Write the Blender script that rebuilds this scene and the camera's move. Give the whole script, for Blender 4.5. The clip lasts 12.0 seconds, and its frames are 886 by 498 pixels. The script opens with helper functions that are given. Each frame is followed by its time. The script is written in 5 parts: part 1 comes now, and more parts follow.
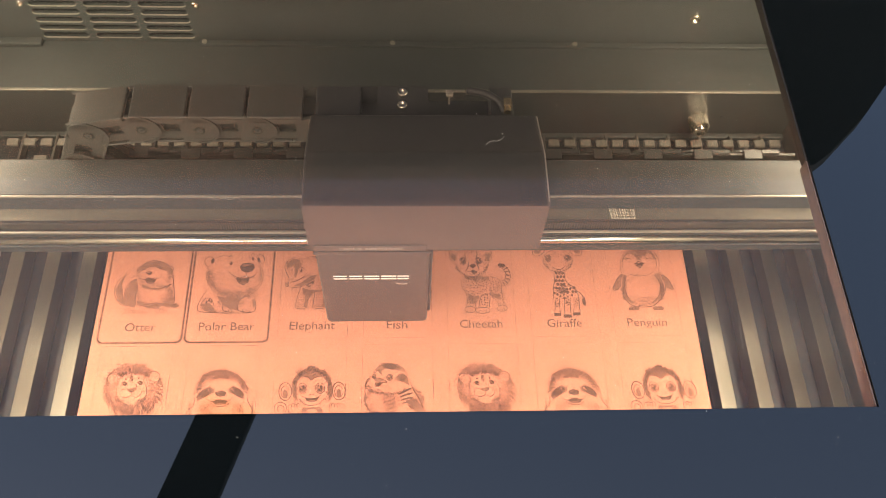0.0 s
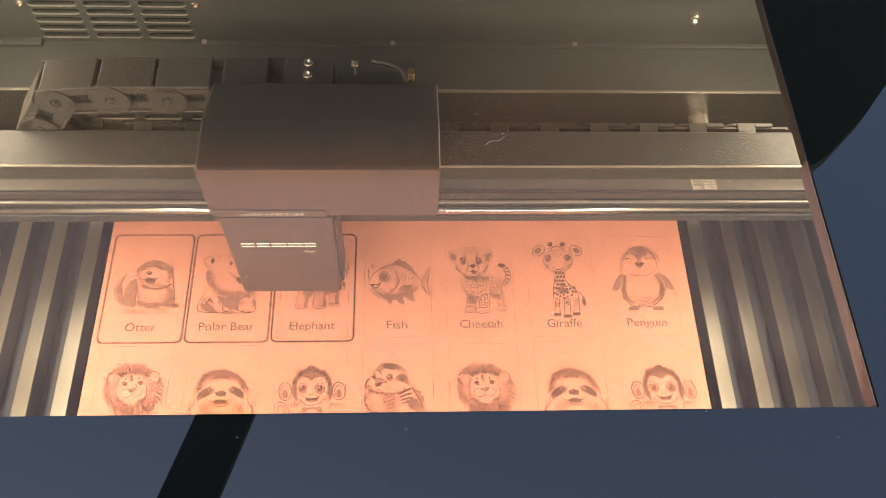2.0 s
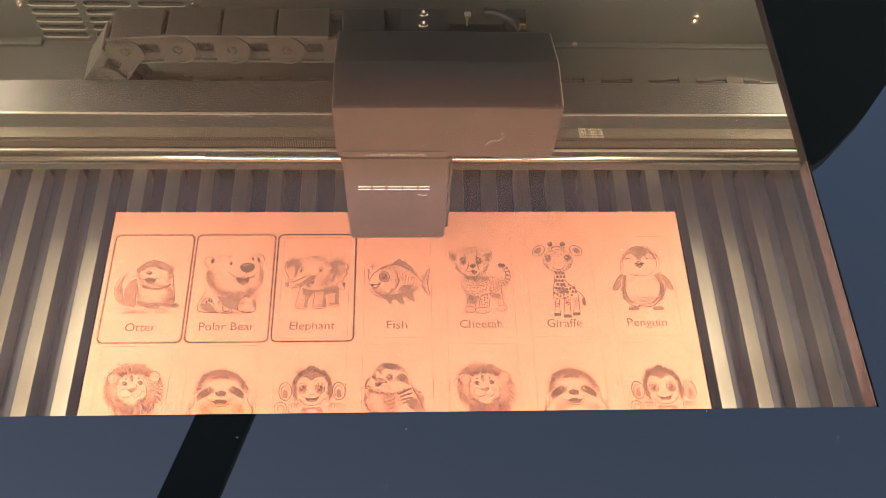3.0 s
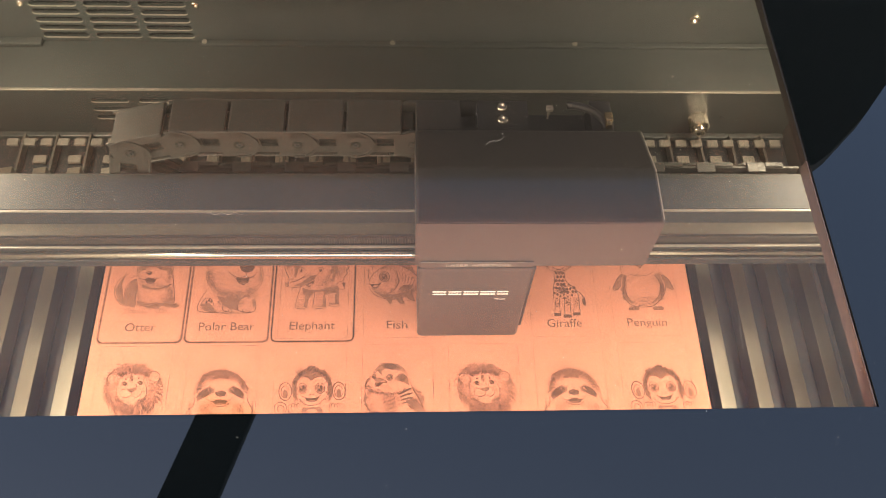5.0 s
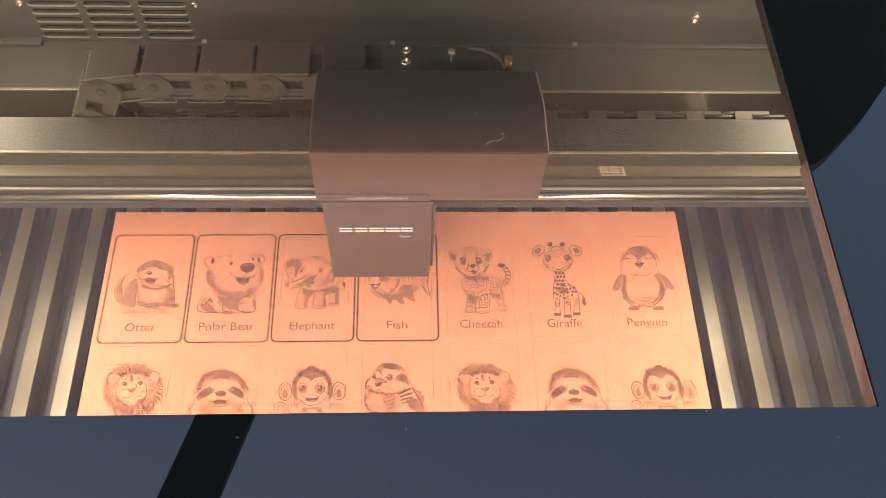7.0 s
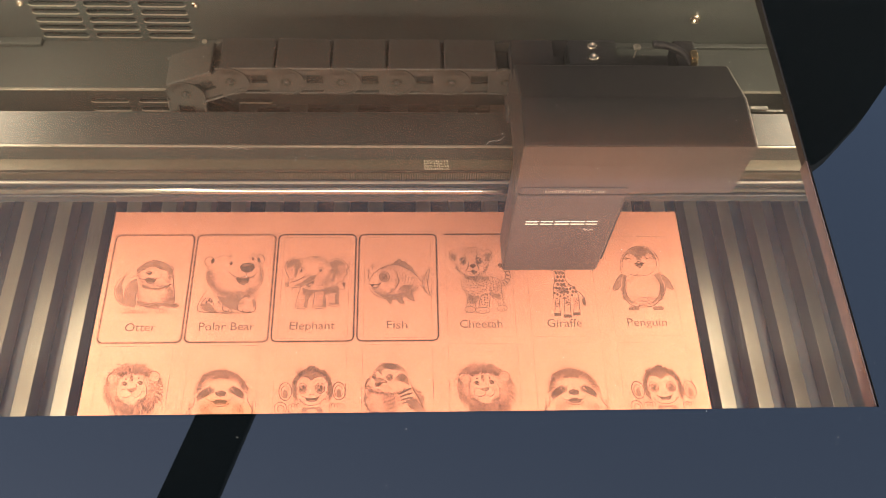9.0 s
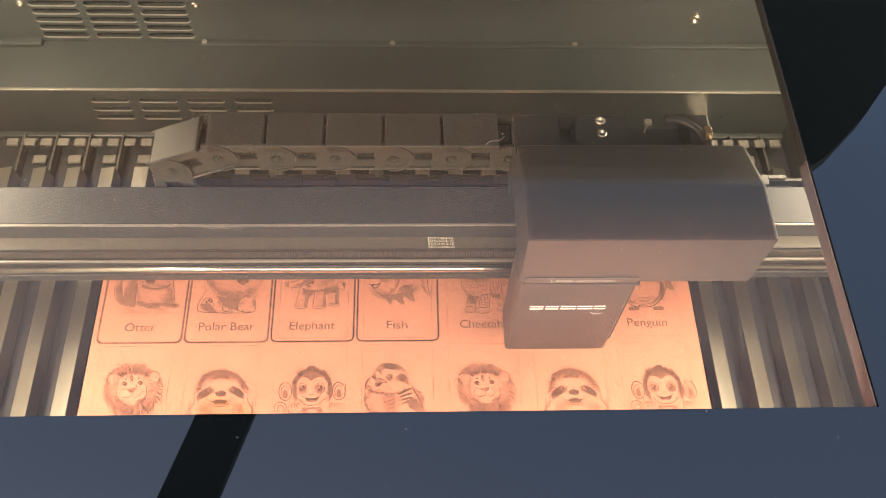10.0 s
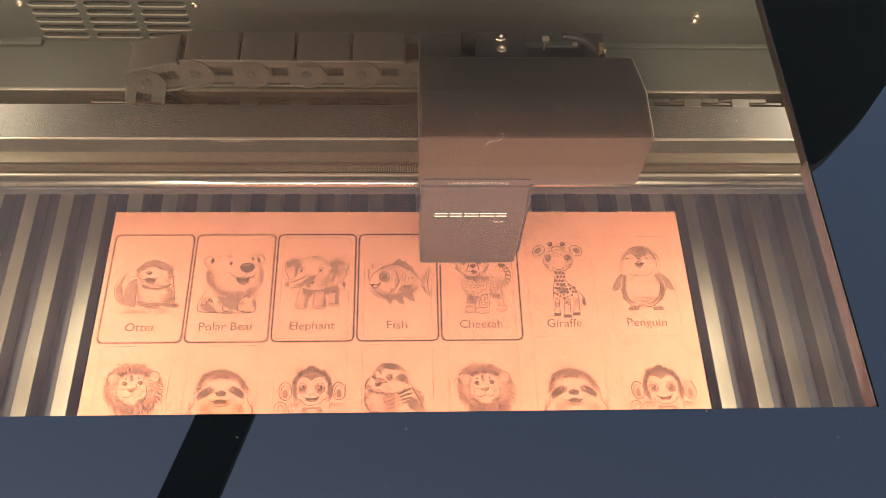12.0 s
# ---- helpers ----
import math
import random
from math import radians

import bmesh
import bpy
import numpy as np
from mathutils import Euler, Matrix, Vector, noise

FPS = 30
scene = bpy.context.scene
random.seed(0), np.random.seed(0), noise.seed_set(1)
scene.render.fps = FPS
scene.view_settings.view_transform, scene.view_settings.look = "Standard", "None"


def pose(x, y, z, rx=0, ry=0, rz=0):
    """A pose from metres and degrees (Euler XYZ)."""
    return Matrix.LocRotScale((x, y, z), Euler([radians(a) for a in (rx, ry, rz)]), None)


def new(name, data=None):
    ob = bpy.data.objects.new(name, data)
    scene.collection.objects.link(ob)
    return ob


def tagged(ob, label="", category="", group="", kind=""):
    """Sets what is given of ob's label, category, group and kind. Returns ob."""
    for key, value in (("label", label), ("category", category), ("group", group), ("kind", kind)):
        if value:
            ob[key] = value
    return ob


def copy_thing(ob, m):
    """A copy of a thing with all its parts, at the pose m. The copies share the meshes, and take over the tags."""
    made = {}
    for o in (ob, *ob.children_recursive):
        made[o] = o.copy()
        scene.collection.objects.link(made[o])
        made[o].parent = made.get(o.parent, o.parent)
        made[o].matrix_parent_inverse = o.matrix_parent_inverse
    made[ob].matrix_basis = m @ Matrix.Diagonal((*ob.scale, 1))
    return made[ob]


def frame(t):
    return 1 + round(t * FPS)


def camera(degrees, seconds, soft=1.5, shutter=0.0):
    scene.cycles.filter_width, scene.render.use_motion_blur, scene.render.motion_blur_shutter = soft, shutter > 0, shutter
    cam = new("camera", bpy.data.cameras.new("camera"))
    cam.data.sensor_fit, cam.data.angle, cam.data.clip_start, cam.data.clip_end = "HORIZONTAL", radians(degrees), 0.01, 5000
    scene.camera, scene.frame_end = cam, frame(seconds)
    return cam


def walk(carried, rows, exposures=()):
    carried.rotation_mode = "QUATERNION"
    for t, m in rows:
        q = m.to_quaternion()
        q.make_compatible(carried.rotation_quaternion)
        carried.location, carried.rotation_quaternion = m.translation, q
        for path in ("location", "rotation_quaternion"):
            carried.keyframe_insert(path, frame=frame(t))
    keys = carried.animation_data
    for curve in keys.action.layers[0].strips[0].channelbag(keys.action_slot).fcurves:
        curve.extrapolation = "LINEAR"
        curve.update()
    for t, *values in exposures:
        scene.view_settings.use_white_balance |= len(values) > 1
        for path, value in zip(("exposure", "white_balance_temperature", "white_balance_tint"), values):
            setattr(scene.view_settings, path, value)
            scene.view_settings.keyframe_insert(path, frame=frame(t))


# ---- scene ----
# The camera stands still on a stand above the front edge of the machine.
cam = camera(54.233, 12.0, soft=0.6)
EYE = pose(0.0, 0.0, 0.6087, 29.8212, -2.0743, -1.3981)
# the clip's camera brightens and darkens its picture a little as the beam moves and smoke hangs in the bay
walk(cam, [(0.0, EYE), (12.0, EYE)],
     [(0.0, 1.20), (0.7, 1.14), (1.5, 1.20), (2.5, 1.27), (3.5, 1.27), (5.0, 1.18), (6.0, 1.16), (7.0, 1.24), (8.8, 1.27), (9.5, 1.31), (10.0, 1.42), (10.5, 1.49), (11.0, 1.50), (11.5, 1.45), (12.0, 1.28)])

# ---- light ----
world = bpy.data.worlds.new("sky")
scene.world = world
world.use_nodes = True
wn = world.node_tree.nodes
sky = wn.new("ShaderNodeTexSky")
sky.sky_type, sky.sun_disc = "NISHITA", False
sky.sun_elevation, sky.sun_rotation = radians(35), radians(200)
sky.air_density, sky.dust_density = 0.9, 8.0
wn["Background"].inputs["Strength"].default_value = 0.14
world.node_tree.links.new(sky.outputs[0], wn["Background"].inputs["Color"])


def strip_light(name, x, watts, tilt):
    """A warm strip light under the rim of the lid, along the side of the work bay."""
    data = bpy.data.lights.new(name, "AREA")
    data.shape, data.size, data.size_y = "RECTANGLE", 0.03, 0.40
    data.energy, data.color = watts, (1.0, 0.89, 0.68)
    ob = new(name, data)
    ob.matrix_world = pose(x, 0.31, 0.196, 0, tilt, 0)
    return ob


strip_light("side_light_left", -0.338, 1.12, -16)
strip_light("side_light_right", 0.326, 0.98, 16)
front = bpy.data.lights.new("front_light", "AREA")
front.shape, front.size, front.size_y = "RECTANGLE", 0.60, 0.02
front.energy, front.color = 1.20, (1.0, 0.90, 0.75)
new("front_light", front).matrix_world = pose(0.0, 0.126, 0.197, 26, 0, 0)

# ---- materials ----


def material(name, color, rough=0.5, metal=0.0, grain=0.0, scale=300.0, bump=0.0, stretch=(1, 1, 1),
             spec=0.5, blotch=0.0, blotch_scale=18.0, vary_rough=0.0, coat=0.0):
    """A surface with variation at two scales: fine grain and broad blotches."""
    m = bpy.data.materials.new(name)
    m.use_nodes = True
    nt = m.node_tree
    b = nt.nodes["Principled BSDF"]
    b.inputs["Roughness"].default_value = rough
    b.inputs["Metallic"].default_value = metal
    b.inputs["Specular IOR Level"].default_value = spec
    b.inputs["Coat Weight"].default_value = coat
    coords = nt.nodes.new("ShaderNodeTexCoord")
    mapping = nt.nodes.new("ShaderNodeMapping")
    mapping.inputs["Scale"].default_value = stretch
    nt.links.new(coords.outputs["Object"], mapping.inputs[0])
    fine = nt.nodes.new("ShaderNodeTexNoise")
    fine.inputs["Scale"].default_value, fine.inputs["Detail"].default_value = scale, 4
    broad = nt.nodes.new("ShaderNodeTexNoise")
    broad.inputs["Scale"].default_value, broad.inputs["Detail"].default_value = blotch_scale, 3
    nt.links.new(mapping.outputs[0], fine.inputs["Vector"])
    nt.links.new(coords.outputs["Object"], broad.inputs["Vector"])
    last = None
    for node, amount in ((fine, grain), (broad, blotch)):
        r = nt.nodes.new("ShaderNodeMapRange")
        r.inputs["From Min"].default_value, r.inputs["From Max"].default_value = 0.25, 0.75
        r.inputs["To Min"].default_value, r.inputs["To Max"].default_value = 1 - amount, 1 + amount
        nt.links.new(node.outputs[0], r.inputs["Value"])
        mul = nt.nodes.new("ShaderNodeVectorMath")
        mul.operation = "SCALE"
        if last is None:
            mul.inputs[0].default_value = color
        else:
            nt.links.new(last, mul.inputs[0])
        nt.links.new(r.outputs[0], mul.inputs["Scale"])
        last = mul.outputs[0]
    nt.links.new(last, b.inputs["Base Color"])
    if vary_rough:
        r = nt.nodes.new("ShaderNodeMapRange")
        r.inputs["To Min"].default_value = max(0.02, rough - vary_rough)
        r.inputs["To Max"].default_value = min(1.0, rough + vary_rough)
        nt.links.new(broad.outputs[0], r.inputs["Value"])
        nt.links.new(r.outputs[0], b.inputs["Roughness"])
    if bump:
        bp = nt.nodes.new("ShaderNodeBump")
        bp.inputs["Strength"].default_value, bp.inputs["Distance"].default_value = bump, 0.0004
        nt.links.new(fine.outputs[0], bp.inputs["Height"])
        nt.links.new(bp.outputs[0], b.inputs["Normal"])
    return m


def fibreboard(name):
    """Pressed wood fibre: salmon brown with fine fibres, dark flecks and faint mottling."""
    m = material(name, (0.655, 0.266, 0.166), 0.60, grain=0.18, scale=620, bump=0.3, blotch=0.08, blotch_scale=34)
    nt = m.node_tree
    b = nt.nodes["Principled BSDF"]
    before = b.inputs["Base Color"].links[0].from_socket
    coords = nt.nodes.new("ShaderNodeTexCoord")
    for sc, seed, lo, hi, col in (((330, 680, 1), 0.0, 0.645, 0.71, (0.26, 0.10, 0.055, 1)),
                                  ((760, 300, 1), 7.0, 0.65, 0.72, (0.28, 0.11, 0.06, 1)),
                                  ((500, 260, 1), 3.0, 0.67, 0.75, (0.80, 0.50, 0.34, 1))):
        mp = nt.nodes.new("ShaderNodeMapping")
        mp.inputs["Scale"].default_value, mp.inputs["Location"].default_value = sc, (seed, seed, seed)
        mp.inputs["Rotation"].default_value = (0, 0, seed)
        nz = nt.nodes.new("ShaderNodeTexNoise")
        nz.inputs["Scale"].default_value, nz.inputs["Detail"].default_value = 1.0, 2
        rg = nt.nodes.new("ShaderNodeMapRange")
        rg.inputs["From Min"].default_value, rg.inputs["From Max"].default_value = lo, hi
        rg.inputs["To Max"].default_value = 0.72
        mix = nt.nodes.new("ShaderNodeMix")
        mix.data_type = "RGBA"
        nt.links.new(coords.outputs["Object"], mp.inputs[0])
        nt.links.new(mp.outputs[0], nz.inputs["Vector"])
        nt.links.new(nz.outputs[0], rg.inputs["Value"])
        nt.links.new(rg.outputs[0], mix.inputs["Factor"])
        nt.links.new(before, mix.inputs[6])
        mix.inputs[7].default_value = col
        before = mix.outputs[2]
    nt.links.new(before, b.inputs["Base Color"])
    return m


def pane_material():
    """Smoked acrylic: lets light through with a brown tint and mirrors a little of what is above."""
    m = bpy.data.materials.new("smoked_acrylic")
    m.use_nodes = True
    nt = m.node_tree
    nt.nodes.remove(nt.nodes["Principled BSDF"])
    clear = nt.nodes.new("ShaderNodeBsdfTransparent")
    clear.inputs["Color"].default_value = (0.80, 0.76, 0.72, 1)
    gloss = nt.nodes.new("ShaderNodeBsdfGlossy")
    gloss.inputs["Roughness"].default_value = 0.03
    mix = nt.nodes.new("ShaderNodeMixShader")
    mix.inputs[0].default_value = 0.055
    nt.links.new(clear.outputs[0], mix.inputs[1])
    nt.links.new(gloss.outputs[0], mix.inputs[2])
    # a thin film of grime; its veil also stands in for smoke haze
    film = nt.nodes.new("ShaderNodeBsdfTranslucent")
    film.inputs["Color"].default_value = (0.75, 0.70, 0.66, 1)
    coat = nt.nodes.new("ShaderNodeMixShader")
    coat.inputs[0].default_value = 0.040
    nt.links.new(mix.outputs[0], coat.inputs[1])
    nt.links.new(film.outputs[0], coat.inputs[2])
    nt.links.new(coat.outputs[0], nt.nodes["Material Output"].inputs["Surface"])
    return m


PANEL = material("black_powder_coat", (0.046, 0.053, 0.053), 0.36, grain=0.25, scale=1500, bump=0.35, blotch=0.12, vary_rough=0.10)
BEAM = material("black_anodised_aluminium", (0.032, 0.035, 0.036), 0.46, spec=0.4, grain=0.2, scale=1200, bump=0.2, blotch=0.15, vary_rough=0.12)
STEEL = material("polished_steel", (0.62, 0.60, 0.54), 0.20, metal=1.0, grain=0.1, scale=900, stretch=(0.2, 1, 1), vary_rough=0.05)
CHROME = material("bright_plated_steel", (0.78, 0.72, 0.60), 0.10, metal=1.0, grain=0.05, scale=900)
# pale colour for the highlight on the slots' lower edges
RIM_LINE = material("slot_edge_highlight", (0.30, 0.29, 0.25), 0.35, metal=0.3, grain=0.2, scale=900, blotch=0.2)
CHAIN = material("grey_nylon", (0.040, 0.041, 0.038), 0.40, grain=0.2, scale=900, bump=0.2, blotch=0.1)
COVER = material("satin_black_plastic", (0.030, 0.031, 0.033), 0.38, grain=0.15, scale=1800, bump=0.15, blotch=0.12, vary_rough=0.08)
FRONT = material("satin_grey_plastic", (0.056, 0.046, 0.045), 0.42, grain=0.1, scale=1800, bump=0.1, blotch=0.08)
# near black; also carries the shade behind slots and inside chain links
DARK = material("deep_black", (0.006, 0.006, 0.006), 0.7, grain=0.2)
SLAT = material("satin_aluminium", (0.42, 0.40, 0.345), 0.33, metal=1.0, grain=0.06, scale=700, stretch=(1, 0.06, 1), bump=0.03, blotch=0.10, vary_rough=0.05)
# pale surface of the added panels that brighten the slats
REFLECTOR = material("pale_side_reflector", (0.46, 0.44, 0.39), 0.6, grain=0.06, blotch=0.06)
# bare metal, its pale colour also holding the highlight along edges
EDGE = material("bare_lit_edge", (0.20, 0.19, 0.165), 0.35, metal=0.3, grain=0.2, scale=600, stretch=(0.3, 1, 1), blotch=0.25)
TRAY = material("dark_steel_tray", (0.020, 0.021, 0.026), 0.5, metal=0.3, grain=0.2, scale=500, blotch=0.2)
TAB = material("zinc_plated_steel", (0.21, 0.195, 0.17), 0.45, metal=0.2, grain=0.15, scale=800, blotch=0.2)
BOARD = fibreboard("fibreboard")
BURN = material("engraved_brown", (0.165, 0.069, 0.040), 0.75, grain=0.22, scale=1500, blotch=0.12, blotch_scale=80)
CHAR = material("charred_kerf", (0.055, 0.026, 0.016), 0.8, grain=0.4, scale=1500, blotch=0.2, blotch_scale=120)
SCORCH = material("scorched_edge", (0.38, 0.145, 0.085), 0.7, grain=0.2, scale=1200, blotch=0.2, blotch_scale=150)
WHITE = material("white_print", (0.72, 0.68, 0.64), 0.5, grain=0.1)
GREY_PRINT = material("pale_print", (0.36, 0.33, 0.31), 0.5, grain=0.1)
YELLOW = material("yellowish_print", (0.92, 0.87, 0.70), 0.5, grain=0.1)
RUBBER = material("black_rubber", (0.022, 0.021, 0.020), 0.55, grain=0.2, scale=900)
BELT = material("belt_back", (0.085, 0.078, 0.062), 0.5, grain=0.15, scale=1200, stretch=(0.1, 1, 1), blotch=0.1)
BRASS = material("brass", (0.85, 0.66, 0.38), 0.25, metal=1.0, grain=0.1)
RIM = material("glossy_black_rim", (0.003, 0.005, 0.006), 0.012, spec=0.5, grain=0.1, blotch=0.15, blotch_scale=6)
# matte brown-grey holds the board's reflection in the rim's inner edge
SKIRT = material("rim_edge", (0.13, 0.100, 0.096), 0.5, grain=0.15, scale=900)
RIM.node_tree.nodes["Principled BSDF"].inputs["IOR"].default_value = 2.2
PANE = pane_material()
CASE = material("white_casing", (0.55, 0.55, 0.56), 0.5, grain=0.05, blotch=0.05)
PLASTER = material("painted_wall", (0.5, 0.5, 0.5), 0.8, grain=0.06, scale=60, blotch=0.06, blotch_scale=2)
# for the unseen roof and beam that only show mirrored in the rim
ROOF = material("unseen_dark_roof", (0.012, 0.013, 0.014), 0.8, grain=0.3, scale=30)
FLOORING = material("bench_top", (0.25, 0.23, 0.21), 0.6, grain=0.15, scale=80, blotch=0.1, blotch_scale=4)
LINT = material("grey_lint", (0.20, 0.19, 0.175), 0.9)
DUST = material("dust", (0.38, 0.37, 0.34), 0.8)
BLADE_DARK = material("dull_bar", (0.10, 0.095, 0.085), 0.45, metal=0.5, grain=0.15, scale=800)

# ---- mesh helpers ----
BASE = {}


def empty(name, base, label="", category="", group="", kind=""):
    """A thing: an Empty at its base that carries its parts."""
    ob = new(name)
    ob.empty_display_size = 0.02
    ob.location = base
    BASE[ob.name] = Vector(base)
    return tagged(ob, label, category, group, kind)


def part(name, bm, mat, parent=None, label="", smooth=False, local=False):
    """Links a bmesh as one mesh. Its points are given in the place's own metres, unless local."""
    me = bpy.data.meshes.new(name)
    bm.normal_update()
    bm.to_mesh(me)
    bm.free()
    me.materials.append(mat)
    if smooth:
        me.polygons.foreach_set("use_smooth", [True] * len(me.polygons))
    ob = new(name, me)
    if parent is not None:
        ob.parent = parent
        if not local and parent.name in BASE:
            ob.location = -BASE[parent.name]
    return tagged(ob, label)


def solid(name, bm, mat, label, category="", kind="structure"):
    return tagged(part(name, bm, mat), label, category, "", kind)


def add_box(bm, x0, x1, y0, y1, z0, z1, bevel=0.0, segments=2):
    made = bmesh.ops.create_cube(bm, size=1.0)["verts"]
    for v in made:
        v.co = Vector((x0 + (v.co.x + 0.5) * (x1 - x0), y0 + (v.co.y + 0.5) * (y1 - y0), z0 + (v.co.z + 0.5) * (z1 - z0)))
    if bevel:
        edges = {e for v in made for e in v.link_edges}
        bmesh.ops.bevel(bm, geom=list(edges), offset=bevel, segments=segments, profile=0.5, affect="EDGES")
    return bm


def box(x0, x1, y0, y1, z0, z1, bevel=0.0, segments=2):
    return add_box(bmesh.new(), x0, x1, y0, y1, z0, z1, bevel, segments)


def add_prism(bm, outline, axis, a, b):
    """An outline of (u, v) pairs, drawn out from a to b along an axis: x (u=y, v=z), y (u=x, v=z) or z (u=x, v=y)."""
    def at(u, v, w):
        return {"x": (w, u, v), "y": (u, w, v), "z": (u, v, w)}[axis]
    lo = [bm.verts.new(at(u, v, a)) for u, v in outline]
    hi = [bm.verts.new(at(u, v, b)) for u, v in outline]
    n = len(outline)
    faces = [bm.faces.new(lo), bm.faces.new(hi[::-1])]
    for i in range(n):
        faces.append(bm.faces.new((lo[i], hi[i], hi[(i + 1) % n], lo[(i + 1) % n])))
    bmesh.ops.recalc_face_normals(bm, faces=faces)
    return bm


def prism(outline, axis, a, b):
    return add_prism(bmesh.new(), outline, axis, a, b)


def add_rod(bm, p, q, r, r2=None, n=16):
    p, q = Vector(p), Vector(q)
    d = q - p
    m = Matrix.Translation((p + q) / 2) @ d.to_track_quat("Z", "Y").to_matrix().to_4x4()
    bmesh.ops.create_cone(bm, cap_ends=True, segments=n, radius1=r, radius2=r if r2 is None else r2, depth=d.length, matrix=m)
    return bm


def rod(p, q, r, r2=None, n=16):
    return add_rod(bmesh.new(), p, q, r, r2, n)


def capsule(cx, cy, w, h, n=6):
    """The outline of a slot with round ends."""
    r, pts = h / 2, []
    for k in range(n + 1):
        a = -math.pi / 2 + math.pi * k / n
        pts.append((cx + w / 2 - r + r * math.cos(a), cy + r * math.sin(a)))
    for k in range(n + 1):
        a = math.pi / 2 + math.pi * k / n
        pts.append((cx - w / 2 + r + r * math.cos(a), cy + r * math.sin(a)))
    return pts


def round_rect(cx, cy, w, h, r, n=6):
    pts = []
    for sx, sy, a0 in ((1, -1, -90), (1, 1, 0), (-1, 1, 90), (-1, -1, 180)):
        for k in range(n + 1):
            a = radians(a0 + 90 * k / n)
            pts.append((cx + sx * (w / 2 - r) + r * math.cos(a), cy + sy * (h / 2 - r) + r * math.sin(a)))
    return pts


def cut(ob, cutter_bm):
    """Cuts the closed forms of cutter_bm out of the mesh ob."""
    me = bpy.data.meshes.new("cutter")
    cutter_bm.to_mesh(me)
    cutter_bm.free()
    tool = new("cutter", me)
    tool.matrix_world = ob.matrix_world
    mod = ob.modifiers.new("cut", "BOOLEAN")
    mod.operation, mod.object, mod.solver = "DIFFERENCE", tool, "EXACT"
    bpy.context.view_layer.update()
    done = bpy.data.meshes.new_from_object(ob.evaluated_get(bpy.context.evaluated_depsgraph_get()))
    ob.modifiers.clear()
    ob.data = done
    bpy.data.objects.remove(tool)
    return ob


def lettering(text, size, depth=0.0):
    """A bmesh of flat letters in the x-y plane, centred on the origin, with the line's width."""
    cu = bpy.data.curves.new("letters", "FONT")
    cu.body, cu.size, cu.align_x, cu.align_y = text, size, "CENTER", "CENTER"
    cu.extrude, cu.resolution_u = depth, 3
    ob = new("letters", cu)
    bpy.context.view_layer.update()
    me = bpy.data.meshes.new_from_object(ob.evaluated_get(bpy.context.evaluated_depsgraph_get()))
    bm = bmesh.new()
    bm.from_mesh(me)
    bpy.data.objects.remove(ob)
    bpy.data.meshes.remove(me)
    return bm


def fit_width(bm, width, height=None):
    xs, ys = [v.co.x for v in bm.verts], [v.co.y for v in bm.verts]
    k = width / (max(xs) - min(xs))
    ky = height / (max(ys) - min(ys)) if height else k
    for v in bm.verts:
        v.co.x = (v.co.x - (max(xs) + min(xs)) / 2) * k
        v.co.y = (v.co.y - (max(ys) + min(ys)) / 2) * ky
    return bm


def moved(bm, m):
    bmesh.ops.transform(bm, matrix=m, verts=bm.verts)
    return bm


def add_screw(bm, x, y, z, r, facing="z"):
    """A socket-head screw: a domed ring round a sunk middle."""
    m = Matrix.Translation((x, y, z)) @ (pose(0, 0, 0, 90) if facing == "-y" else Matrix())
    prof = ((r, 0), (r, r * 0.45), (r * 0.8, r * 0.65), (r * 0.5, r * 0.65), (r * 0.45, r * 0.2), (0, r * 0.2))
    rings = []
    for rr, h in prof:
        n = 14
        rings.append([bm.verts.new(m @ Vector((rr * math.cos(2 * math.pi * k / n), rr * math.sin(2 * math.pi * k / n), h))) for k in range(n)] if rr else None)
    top = bm.verts.new(m @ Vector((0, 0, r * 0.2)))
    for a, b in zip(rings, rings[1:]):
        for k in range(14):
            k2 = (k + 1) % 14
            bm.faces.new((a[k], a[k2], b[k2], b[k]) if b else (a[k], a[k2], top))
    return bm


def screw(x, y, z, r, facing="z"):
    return add_screw(bmesh.new(), x, y, z, r, facing)


def tube(points, r, n=8):
    """A round bent tube through points."""
    bm = bmesh.new()
    pts = [Vector(p) for p in points]
    rings = []
    for i, p in enumerate(pts):
        d = (pts[min(i + 1, len(pts) - 1)] - pts[max(i - 1, 0)]).normalized()
        q = d.to_track_quat("Z", "Y")
        rings.append([bm.verts.new(p + q @ Vector((r * math.cos(2 * math.pi * k / n), r * math.sin(2 * math.pi * k / n), 0))) for k in range(n)])
    for a, b in zip(rings, rings[1:]):
        for k in range(n):
            bm.faces.new((a[k], a[(k + 1) % n], b[(k + 1) % n], b[k]))
    bm.faces.new(rings[0][::-1]), bm.faces.new(rings[-1])
    return bm


# ---- the path of the laser head ----
CARD_W, CARD_H, CARD_R = 0.0624, 0.0944, 0.0042
PITCH_X, PITCH_Y = 0.0650, 0.0947
FIRST_X, FIRST_Y = -0.2010, 0.31505
SPEED = 0.0655
SPOT = Vector((-0.0399, 0.2924))
FIRST_CUT, PERIOD = -1.94, 4.82


